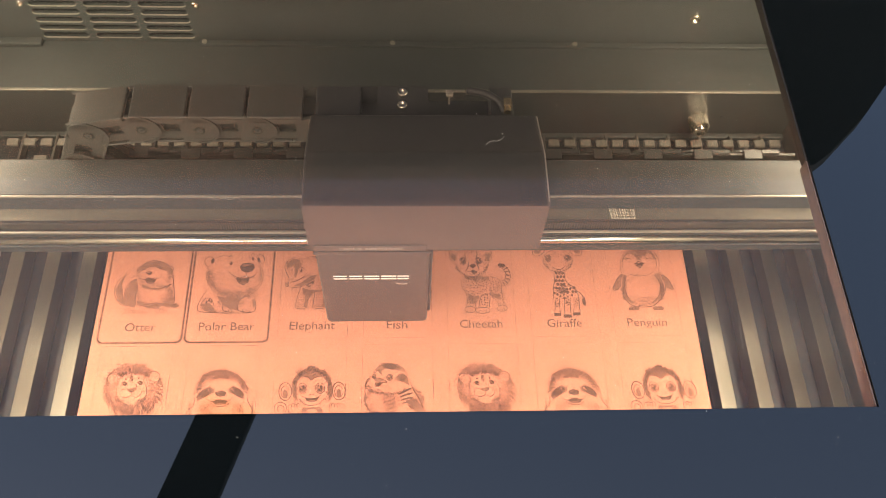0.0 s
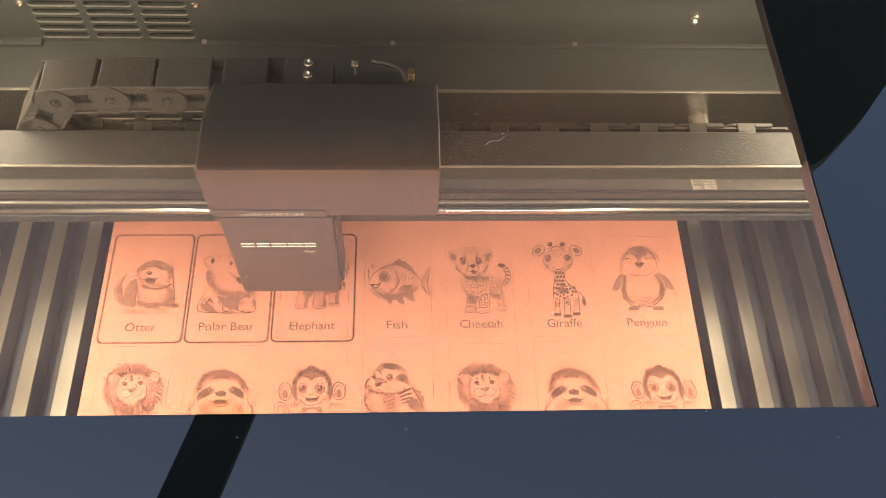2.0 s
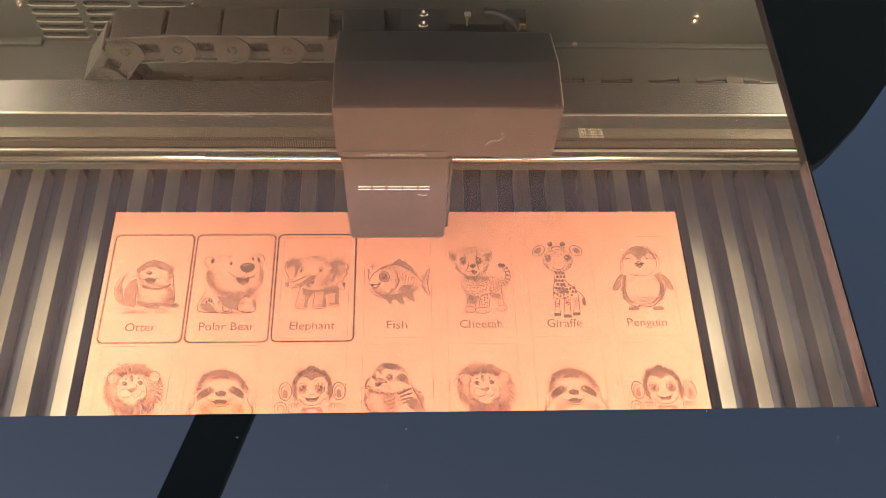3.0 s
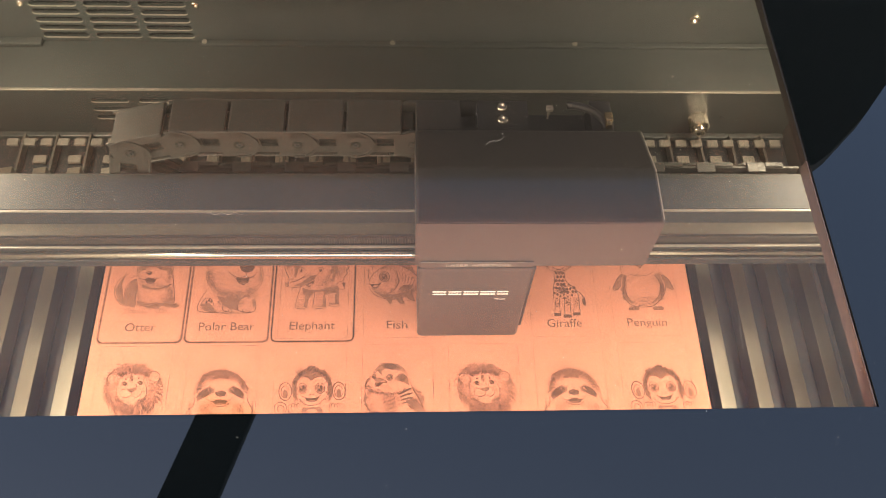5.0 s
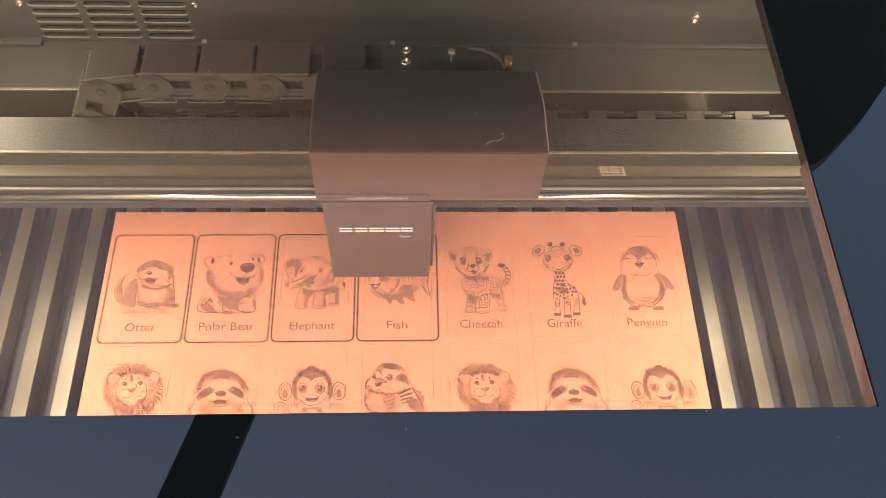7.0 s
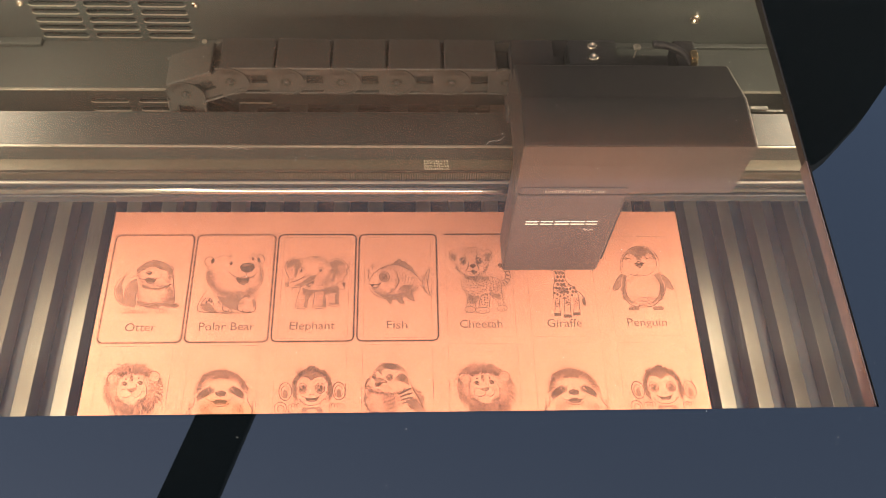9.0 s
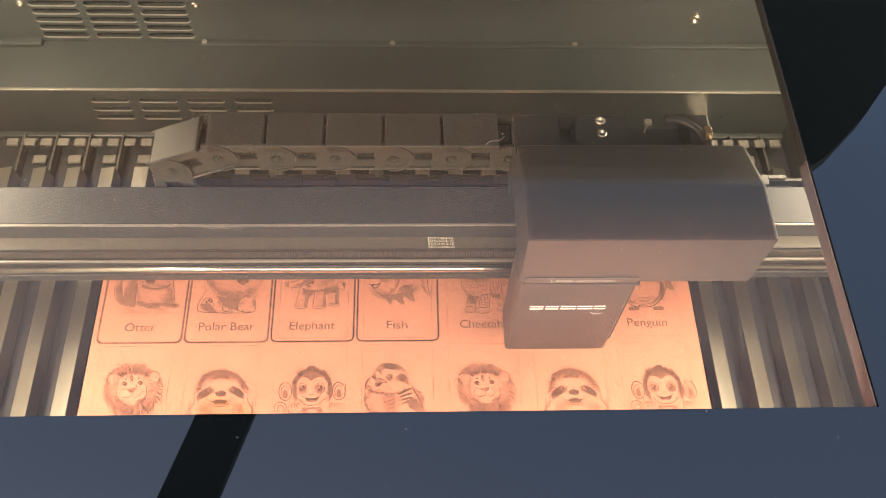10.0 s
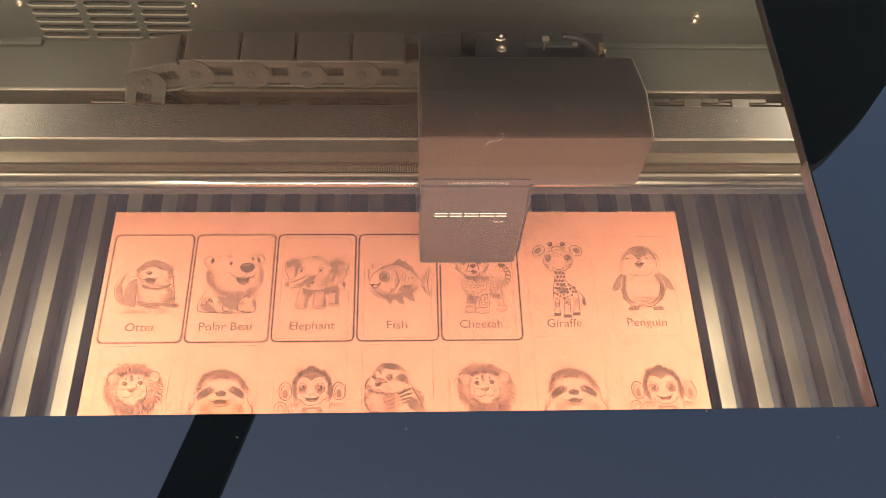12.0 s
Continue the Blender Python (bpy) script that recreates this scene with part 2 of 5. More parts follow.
def corner_path():
    """The outline of a card from its top left corner, clockwise: points about every 2 mm, with their distance along it."""
    w, h, r = CARD_W / 2, CARD_H / 2, CARD_R
    pts = [(-w + r, h)]
    for cx, cy, a0 in ((w - r, h - r, 90), (w - r, -h + r, 0), (-w + r, -h + r, -90), (-w + r, h - r, -180)):
        for k in range(5):
            a = radians(a0 - 90 * k / 4)
            pts.append((cx + r * math.cos(a), cy + r * math.sin(a)))
    fine = [pts[0]]
    for a, b in zip(pts, pts[1:]):
        n = max(1, round(math.dist(a, b) / 0.004))
        fine += [(a[0] + (b[0] - a[0]) * k / n, a[1] + (b[1] - a[1]) * k / n) for k in range(1, n + 1)]
    dist = [0.0]
    for a, b in zip(fine, fine[1:]):
        dist.append(dist[-1] + math.dist(a, b))
    return fine, dist


OUTLINE, ALONG = corner_path()


def card_centre(i, row=0):
    return Vector((FIRST_X + PITCH_X * i, FIRST_Y - PITCH_Y * row))


def spot_at(t):
    """Where the laser meets the board at t seconds: card by card, with a quick hop to the next one."""
    n = math.floor((t - FIRST_CUT) / PERIOD)
    s = (t - FIRST_CUT - n * PERIOD) * SPEED
    here = card_centre(2 + n)
    if s <= ALONG[-1]:
        return here + Vector((np.interp(s, ALONG, [p[0] for p in OUTLINE]), np.interp(s, ALONG, [p[1] for p in OUTLINE])))
    f = (s - ALONG[-1]) / (PERIOD * SPEED - ALONG[-1])
    return (here + Vector(OUTLINE[-1])).lerp(card_centre(3 + n) + Vector(OUTLINE[0]), f)


def head_shift(t):
    return spot_at(t) - SPOT


# ---- the room, closed round the machine ----
def room():
    solid("floor", box(-4.2, 4.2, -4.2, 4.2, -0.25, -0.13), FLOORING, "plain bench top under the machine", "floor")
    for name, b in (("wall_north", (-4.2, 4.2, 4.05, 4.2)), ("wall_south", (-4.2, 4.2, -4.2, -4.05)),
                    ("wall_east", (4.05, 4.2, -4.05, 4.05)), ("wall_west", (-4.2, -4.05, -4.05, 4.05))):
        solid(name, box(*b, -0.13, 2.4), PLASTER, "plain painted wall of the room", "wall")
    # unseen dark roof added; its edge against the sky shapes the rim's reflection
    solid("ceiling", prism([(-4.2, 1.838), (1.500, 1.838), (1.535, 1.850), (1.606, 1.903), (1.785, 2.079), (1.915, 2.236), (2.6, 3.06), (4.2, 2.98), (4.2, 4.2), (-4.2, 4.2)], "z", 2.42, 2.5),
          ROOF, "unseen dark roof, added for the dark reflection in the rim", "ceiling")
    # unseen beam added to give the dark band mirrored in the front rim
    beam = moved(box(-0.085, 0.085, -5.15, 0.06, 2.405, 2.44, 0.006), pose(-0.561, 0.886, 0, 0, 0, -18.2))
    solid("mirrored_beam", beam, ROOF, "unseen dark beam, added for the dark band in the rim", "beam")


# ---- the machine ----
LEFT, RIGHT, FRONT_Y, BACK_LOW, BACK_HIGH = -0.362, 0.347, 0.06, 0.4804, 0.5353
RIM_Z = 0.215


def slot_lip(parent, x, z, w, h, y):
    """The lower edge of a vent slot, its highlight put in as a pale lip."""
    r = h / 2
    outer = [(x + (w / 2 - r) * s + (r + 0.0005) * math.cos(a), z + (r + 0.0005) * math.sin(a)) for s, a0 in ((-1, 200), (1, 270)) for a in [radians(a0 + 14 * k) for k in range(6)]]
    inner = [(x + (w / 2 - r) * s + (r - 0.0001) * math.cos(a), z + (r - 0.0001) * math.sin(a)) for s, a0 in ((-1, 200), (1, 270)) for a in [radians(a0 + 14 * k) for k in range(6)]]
    part("slot_lip", prism(outer + inner[::-1], "y", y - 0.0005, y + 0.0006), RIM_LINE, parent)


def casing():
    m = empty("laser_cutter", (0.0, 0.3, -0.13), "enclosed desktop laser cutter with black work bay", "laser cutter")
    part("base_plate", box(LEFT - 0.05, RIGHT + 0.05, 0.0, 0.66, -0.13, -0.05, 0.006), CASE, m)
    part("side_wall", box(LEFT - 0.05, LEFT, 0.0, 0.66, -0.05, 0.203), PANEL, m)
    part("side_wall", box(RIGHT, RIGHT + 0.05, 0.0, 0.66, -0.05, 0.203), PANEL, m)
    # unseen pale panels added on both walls to brighten the slats by reflection
    part("side_reflector", box(LEFT + 0.0002, LEFT + 0.003, FRONT_Y, BACK_LOW, -0.022, 0.150), REFLECTOR, m, "unseen pale side panel, added for the slats to mirror")
    part("side_reflector", box(RIGHT - 0.003, RIGHT - 0.0002, FRONT_Y, BACK_LOW, 0.056, 0.150), REFLECTOR, m, "unseen pale side panel, added for the slats to mirror")
    part("front_wall", box(LEFT, RIGHT, 0.0, FRONT_Y, -0.05, 0.203), PANEL, m)
    # rear: a low perforated face, a shelf, and a high perforated face
    low = part("lower_rear_panel", box(LEFT, RIGHT, BACK_LOW, BACK_LOW + 0.004, -0.05, 0.0386), PANEL, m)
    slots = bmesh.new()
    for col in range(4):
        for row in range(3):
            add_prism(slots, capsule(-0.250 + 0.0404 * col - 0.0006 * row, 0.0252 - 0.0112 * row, 0.0315, 0.0050), "y", BACK_LOW - 0.01, BACK_LOW + 0.02)
    cut(low, slots)
    for col in range(4):
        for row in range(3):
            slot_lip(m, -0.250 + 0.0404 * col - 0.0006 * row, 0.0252 - 0.0112 * row, 0.0315, 0.0050, BACK_LOW)
    part("shelf_panel", box(LEFT, RIGHT, BACK_LOW + 0.0041, BACK_HIGH, 0.0345, 0.0382), PANEL, m)
    part("shelf_edge", box(LEFT, RIGHT, BACK_LOW - 0.0008, BACK_LOW + 0.0020, 0.0378, 0.0392, 0.0005), EDGE, m)
    high = part("upper_rear_panel", box(LEFT, RIGHT, BACK_HIGH, BACK_HIGH + 0.004, 0.0386, 0.203), PANEL, m)
    slots = bmesh.new()
    for col in range(3):
        for row in range(8):
            add_prism(slots, capsule(-0.2895 + 0.0445 * col, 0.0455 + 0.0091 * row, 0.0385, 0.0056), "y", BACK_HIGH - 0.01, BACK_HIGH + 0.02)
    cut(high, slots)
    for col in range(3):
        for row in range(8):
            slot_lip(m, -0.2895 + 0.0445 * col, 0.0455 + 0.0091 * row, 0.0385, 0.0056, BACK_HIGH)
    # added black sheet, stands in for the shade behind the slots
    part("slot_backing", box(LEFT, RIGHT, BACK_HIGH + 0.03, BACK_HIGH + 0.034, -0.05, 0.203), DARK, m)
    part("filter_mesh", box(-0.32, -0.17, BACK_HIGH + 0.012, BACK_HIGH + 0.014, 0.04, 0.13), TRAY, m)
    # folded flanges along the foot of the upper panel
    part("flange", box(LEFT, -0.3105, BACK_HIGH - 0.0075, BACK_HIGH, 0.0384, 0.0425, 0.0008), PANEL, m)
    part("flange", box(-0.1775, RIGHT, BACK_HIGH - 0.0055, BACK_HIGH - 0.0002, 0.0384, 0.0412, 0.0008), PANEL, m)
    for x in (-0.1728, -0.0105, 0.1498):
        part("screw", screw(x, BACK_HIGH - 0.003, 0.0412, 0.0023), TAB, m, "small plated screw", True)
    for x, z, r in ((-0.3149, 0.0821, 0.003), (-0.173, 0.082, 0.003), (0.249, 0.0715, 0.0050)):
        part("screw", screw(x, BACK_HIGH, z, r, "-y"), CHROME, m, "plated socket-head screw", True)
    part("rear_sill", box(LEFT, RIGHT, BACK_LOW - 0.006, BACK_LOW - 0.0003, -0.024, -0.017, 0.0012), PANEL, m)
    for x, z in ((-0.275, -0.014), (0.283, 0.006)):
        part("screw", screw(x, BACK_LOW - 0.0002, z, 0.0022, "-y"), PANEL, m, "", True)
    nut = bmesh.new()
    for k in range(28):
        a = 2 * math.pi * k / 28
        add_box(nut, 0.2605 + 0.0082 * math.cos(a) - 0.0004, 0.2605 + 0.0082 * math.cos(a) + 0.0004, BACK_LOW - 0.013, BACK_LOW - 0.002,
                0.006 + 0.0082 * math.sin(a) - 0.0004, 0.006 + 0.0082 * math.sin(a) + 0.0004)
    add_rod(nut, (0.2605, BACK_LOW + 0.001, 0.006), (0.2605, BACK_LOW - 0.0145, 0.006), 0.0076, n=28)
    knob = part("knurled_nut", nut, CHROME, m, "shiny knurled steel nut")
    part("nut_core", screw(0.2605, BACK_LOW - 0.0145, 0.006, 0.0062, "-y"), CHROME, knob, "", True)
    part("wiring", tube([(-0.2165 + 0.0008 * math.sin(k), BACK_LOW + 0.006, 0.010 + 0.003 * k) for k in range(6)], 0.0013),
         material("copper_wire", (0.8, 0.3, 0.15), 0.4), m, "copper-red wire behind the slots")
    return m


def lid():
    m = empty("lid", (0.0, 0.3, RIM_Z - 0.012), "closed machine lid, glossy black rim round smoked acrylic", "lid")
    x0, x1, y0, y1 = -0.30, 0.2292, 0.1366, 0.455
    ox0, ox1, oy0, oy1 = LEFT - 0.05, RIGHT + 0.05, -0.02, 0.66
    zb = RIM_Z - 0.006
    part("front_rim", box(ox0, ox1, oy0, y0, zb, RIM_Z), RIM, m)
    part("back_rim", box(ox0, ox1, y1, oy1, zb, RIM_Z), RIM, m)
    part("side_rim", box(ox0, x0, y0, y1, zb, RIM_Z), RIM, m)
    part("side_rim", box(x1, ox1, y0, y1, zb, RIM_Z), RIM, m)
    # front stretch: pinkish reflection of the board put into the colour
    part("rim_edge", box(x1 - 0.0012, x1 - 0.0002, y0, 0.2835, zb - 0.0045, RIM_Z - 0.001, 0.0004, 1), SKIRT, m, "inner edge of the rim, brown-grey from the mirrored board")
    # rear stretch black, where the edge mirrors the dark gantry
    part("rim_edge", box(x1 - 0.0012, x1 - 0.0002, 0.2836, y1, zb - 0.0012, RIM_Z - 0.001), RUBBER, m)
    pane = part("window_pane", box(x0 + 0.0002, x1 - 0.0014, y0 + 0.0002, y1 - 0.0002, RIM_Z - 0.0032, RIM_Z - 0.0004), PANE, m, "smoked clear acrylic pane")
    pane.visible_shadow = False
    return m


def lid_dust():
    """Fine dust and a hair on the lid."""
    rng = random.Random(5)
    bm = bmesh.new()
    for k in range(900):
        x, y = rng.uniform(-0.25, 0.30), rng.uniform(0.07, 0.43)
        r = 0.00007 + 0.00024 * rng.random() ** 6
        z = RIM_Z + 0.0001
        vs = [bm.verts.new((x + r * math.cos(a) * rng.uniform(0.6, 1.3), y + r * math.sin(a) * rng.uniform(0.6, 1.3), z)) for a in (0, 1.2, 2.5, 3.7, 5.0)]
        bm.faces.new(vs)
    tagged(part("dust", bm, DUST), "scattered pale dust specks on the lid", "dust", "", "stuff")
    hair = tube([(0.0455 + 0.0022 * k, 0.2927 + 0.0012 * k + 0.0012 * math.sin(k * 1.3), RIM_Z + 0.0004) for k in range(6)], 0.00014, 5)
    bmesh.ops.create_icosphere(hair, subdivisions=1, radius=0.0005, matrix=Matrix.Translation((0.0555, 0.3005, RIM_Z + 0.0007)))
    tagged(part("lint", hair, LINT), "curled pale lint lying on the lid", "lint")
    thread = tube([(0.1695 - 0.0004 * k, 0.1864 - 0.0052 * k, RIM_Z + 0.0003 + 0.0002 * (k % 2)) for k in range(6)], 0.00008, 5)
    tagged(part("fibre", thread, LINT), "single thin pale fibre on the lid", "fibre")


def slat_bed():
    m = empty("slat_bed", (0.0, 0.28, -0.05), "bed of ridged aluminium slats under the board", "slat bed")
    part("tray", box(LEFT, RIGHT, FRONT_Y, BACK_LOW, -0.05, -0.022), TRAY, m)
    # flat-topped slats on both sides of the middle, each with a dull bar carrying on behind it
    step, width, top = 0.0284, 0.0122, -0.0032
    made = {}
    for side, edge in ((1, 0.2363), (-1, -0.2460)):
        for k in range(-3, 9):
            x = edge - side * step * k
            if not LEFT + 0.004 < min(x, x + side * width) or max(x, x + side * width) > RIGHT - 0.004:
                continue
            kind = (side, abs(x) > 0.225)
            if kind not in made:
                # the outer slats lean outwards, towards the side wall; those under the board lie level
                drop = 0.0026 if kind[1] else 0.0003
                outline = [(0.0, -0.0215), (0.0, top - 0.0003), (side * 0.0003, top), (side * (width - 0.0003), top - drop + 0.0001), (side * width, top - drop - 0.0003), (side * width, -0.0215)]
                ob = part("slat", prism(outline, "y", FRONT_Y + 0.002, 0.432), SLAT, m)
                rear = part("bar", box(-0.0011, 0.0011, 0.4322, BACK_LOW - 0.0065, -0.0215, -0.0115, 0.0004, 1), BLADE_DARK, m)
                made[kind] = (ob.data, rear.data)
            else:
                ob, rear = new("slat", made[kind][0]), new("bar", made[kind][1])
                ob.parent = rear.parent = m
            ob.location = Vector((x, 0, 0)) - BASE[m.name]
            rear.location = Vector((x + side * 0.0016, 0, 0)) - BASE[m.name]
    tab = None
    for k in range(-36, 14):
        x = 0.1613 + 0.01432 * k
        if not LEFT + 0.01 < x < RIGHT - 0.01:
            continue
        if tab is None:
            tab = part("tab", box(-0.0049, 0.0049, 0.4588, 0.4663, -0.0114, -0.0088, 0.0006, 1), TAB, m).data
            ob = bpy.data.objects["tab"]
        else:
            ob = new("tab", tab)
            ob.parent = m
        ob.location = Vector((x, 0, 0)) - BASE[m.name]
    wide = None
    for k in range(-17, 8):
        x = 0.1903 + 0.0299 * k
        if not LEFT + 0.012 < x < RIGHT - 0.012:
            continue
        if wide is None:
            wide = part("clip", box(-0.0056, 0.0056, 0.4470, 0.4550, -0.0215, -0.0180, 0.0006, 1), TAB, m).data
            ob = bpy.data.objects["clip"]
        else:
            ob = new("clip", wide)
            ob.parent = m
        ob.location = Vector((x, 0, 0)) - BASE[m.name]
    return m


def gantry():
    m = empty("gantry", (0.0, 0.325, 0.055), "black crossbeam carrying belt, rails and laser head", "gantry")
    a, b = LEFT + 0.012, RIGHT - 0.012
    part("beam", prism([(0.3253, 0.0600), (0.3253, 0.1130), (0.3268, 0.1150), (0.3550, 0.1150), (0.3563, 0.1138), (0.3563, 0.1120), (0.3518, 0.1115), (0.3518, 0.0600)], "x", a, b), BEAM, m)
    part("beam_lip", box(a, b, 0.3244, 0.3262, 0.1138, 0.1154, 0.0006), EDGE, m)
    part("chain_tray", prism([(0.3519, 0.0560), (0.3519, 0.0585), (0.3880, 0.0585), (0.3880, 0.0640), (0.3895, 0.0640), (0.3895, 0.0560)], "x", a, b), BEAM, m)
    part("belt_channel", prism([(0.3128, 0.0640), (0.3128, 0.0800), (0.3145, 0.0870), (0.3250, 0.0870), (0.3250, 0.0640)], "x", a, b), RUBBER, m)
    part("belt_guide", box(a, b, 0.3125, 0.3143, 0.0862, 0.0884, 0.0005), EDGE, m, "thin bright metal edge")
    belt = part("timing_belt", box(a + 0.004, b - 0.004, 0.3160, 0.3252, 0.0975, 0.0988), BELT, m, "flat belt run, worn grey back")
    part("belt_edge", box(a + 0.004, b - 0.004, 0.3156, 0.3159, 0.0968, 0.0992), RUBBER, m)
    part("belt_core", box(a + 0.004, b - 0.004, 0.3152, 0.3175, 0.0888, 0.0967), RUBBER, m, "black toothed belt run")
    teeth = bmesh.new()
    n = int((b - a - 0.01) / 0.00175)
    verts, faces = [], []
    for k in range(n):
        x = a + 0.005 + 0.00175 * k
        i = len(verts)
        verts += [(x, 0.3152, 0.0890), (x, 0.3152, 0.0965), (x + 0.0003, 0.3143, 0.0965), (x + 0.0003, 0.3143, 0.0890),
                  (x + 0.0006, 0.3143, 0.0965), (x + 0.0006, 0.3143, 0.0890), (x + 0.0009, 0.3152, 0.0965), (x + 0.0009, 0.3152, 0.0890)]
        faces += [(i, i + 1, i + 2, i + 3), (i + 3, i + 2, i + 4, i + 5), (i + 5, i + 4, i + 6, i + 7), (i + 1, i + 6, i + 4, i + 2)]
    me = bpy.data.meshes.new("belt_teeth")
    me.from_pydata(verts, [], faces)
    teeth.from_mesh(me)
    bpy.data.meshes.remove(me)
    tagged(part("belt_teeth", teeth, BELT, m), kind="stuff")
    part("guide_rail", rod((a, 0.3108, 0.0806), (b, 0.3108, 0.0806), 0.0029, n=24), STEEL, m, "polished steel guide rail", True)
    part("rail_seat", box(a, b, 0.3082, 0.3126, 0.0690, 0.0770, 0.0008), BEAM, m)
    part("end_stop", box(0.3005, 0.3045, 0.3110, 0.3140, 0.0880, 0.0905, 0.0005), DARK, m)
    # belt markings, four lines, that travel against the head
    marks = bmesh.new()
    for k in range(4):
        line = fit_width(lettering("2GT-1424-10", 0.003), 0.0178, 0.0017)
        moved(line, pose(0.0003 * k, -0.0023 * k, 0))
        me = bpy.data.meshes.new("line")
        line.to_mesh(me)
        line.free()
        marks.from_mesh(me)
        bpy.data.meshes.remove(me)
    mark = part("belt_marking", marks, YELLOW, m, "four pale printed lines on the belt", local=True)
    # a thread of lint caught on the lip
    lint = tube([(-0.1320 + 0.0022 * k, 0.3222 + 0.0010 * math.sin(k * 1.7), 0.1162 + 0.0004 * math.sin(k * 2.3)) for k in range(12)], 0.00014, 5)
    tagged(part("lint_thread", lint, DUST, m, "pale curled thread of lint"))
    return m, mark


def laser_head():
    m = empty("laser_unit", (0.012, 0.300, 0.0325), "boxy black laser head with square nozzle shroud", "laser head")
    x0, x1 = -0.0590, 0.0826
    # cover: a folded sheet, flat in front and sloping at the back, over a front panel that closes it
    bm = prism([(0.2692, 0.1460), (0.2692, 0.1950), (0.3030, 0.1955), (0.3425, 0.1812), (0.3425, 0.1460)], "x", x0, x1)
    bmesh.ops.bevel(bm, geom=[e for e in bm.edges if min(v.co.y for v in e.verts) > 0.27 or abs(e.verts[0].co.x - e.verts[1].co.x) < 1e-6 and max(v.co.y for v in e.verts) > 0.27],
                    offset=0.0016, segments=2, profile=0.5, affect="EDGES")
    part("cover", bm, COVER, m, "satin black folded cover")
    face = prism(round_rect((x0 + x1) / 2, 0.1698, x1 - x0 + 0.0004, 0.0508, 0.0022, 4), "y", 0.2660, 0.2691)
    bmesh.ops.bevel(face, geom=[e for e in face.edges if abs(e.verts[0].co.y - e.verts[1].co.y) < 1e-6 and e.verts[0].co.y < 0.267], offset=0.0006, segments=2, affect="EDGES")
    part("front_panel", face, FRONT, m, "satin grey-brown front panel")
    part("underside", box(x0 + 0.003, x1 - 0.003, 0.2705, 0.340, 0.1430, 0.1462), DARK, m)
    # pale strip puts in the bright line along the cover's right edge
    part("cover_highlight", prism([(0.2694, 0.1930), (0.3026, 0.1936), (0.3424, 0.1792), (0.3424, 0.1800), (0.3030, 0.1944), (0.2694, 0.1938)], "x", x1 - 0.0002, x1 + 0.0005), GREY_PRINT, m, "thin pale strip for the highlight on the folded sheet's edge")
    part("carriage", box(x0 + 0.012, x1 - 0.012, 0.300, 0.3515, 0.1165, 0.1428, 0.002), DARK, m, "black carriage that rides on the beam")
    # nozzle shroud
    noz = box(-0.0570, 0.0155, 0.2690, 0.3020, 0.0325, 0.1425, 0.0030, 3)
    n = part("nozzle_shroud", noz, FRONT, m, "square satin grey-brown nozzle shroud", True)
    part("shroud_lip", box(-0.0572, 0.0157, 0.2652, 0.2692, 0.1400, 0.1428, 0.0006), FRONT, m)
    part("print_plate", box(-0.0560, 0.0130, 0.2650, 0.2659, 0.1448, 0.1512, 0.0003, 1), FRONT, m)
    part("side_latch", box(0.0154, 0.0176, 0.2720, 0.2950, 0.0450, 0.1300, 0.0008), COVER, m)
    part("nozzle_tip", rod((-0.0400, 0.2924, 0.0326), (-0.0400, 0.2924, 0.0150), 0.0075, 0.0025, 20), STEEL, m, "conical metal nozzle", True)
    text = fit_width(lettering("LASER APERTURE", 0.004), 0.0395, 0.0029)
    part("warning_lettering", moved(text, pose(-0.0205, 0.2648, 0.1480, 90)), GREY_PRINT, m, "faint pale print")
    # maker's mark as plain bars
    logo = bmesh.new()
    for cx, w in ((-0.0430, 0.0090), (-0.0328, 0.0086), (-0.0222, 0.0100), (-0.0112, 0.0100), (-0.0015, 0.0078)):
        add_box(logo, cx - w / 2, cx + w / 2, 0.2682, 0.2691, 0.1014, 0.1023, 0.0003, 1)
        add_box(logo, cx - w / 2, cx + w / 2, 0.2682, 0.2691, 0.1048, 0.1057, 0.0003, 1)
    part("maker_mark", logo, WHITE, n, "pale mark of plain bars")
    chips = bmesh.new()
    rng = random.Random(3)
    for k in range(7):
        cx, cz = -0.0025 + rng.uniform(-0.003, 0.003), 0.0945 + rng.uniform(-0.001, 0.001)
        add_box(chips, cx - 0.0008, cx + 0.0005, 0.2684, 0.2692, cz - 0.0004, cz + 0.0003)
    part("chipped_paint", chips, GREY_PRINT, n, "small pale chips in the paint")
    # rear bracket with screws, sensor post, air hose and brass fitting
    back = part("rear_bracket", box(x0 + 0.001, x1 - 0.012, 0.3428, 0.3790, 0.1180, 0.1660, 0.0015), COVER, m)
    well = bmesh.new()
    add_box(well, -0.0290, -0.0180, 0.3560, 0.3776, 0.150, 0.170)
    add_box(well, 0.0150, 0.0560, 0.3545, 0.3800, 0.150, 0.170)
    cut(back, well)
    part("screw", screw(-0.0018, 0.3722, 0.1660, 0.0035), CHROME, m, "plated socket-head screw", True)
    part("screw", screw(-0.0018, 0.3618, 0.1660, 0.0035), CHROME, m, "plated socket-head screw", True)
    post = rod((0.0291, 0.3700, 0.158), (0.0291, 0.3700, 0.1680), 0.0007, n=8)
    add_box(post, 0.0268, 0.0314, 0.3680, 0.3725, 0.1670, 0.1695, 0.0005, 1)
    part("sensor_post", post, TAB, m, "thin metal post with small block")
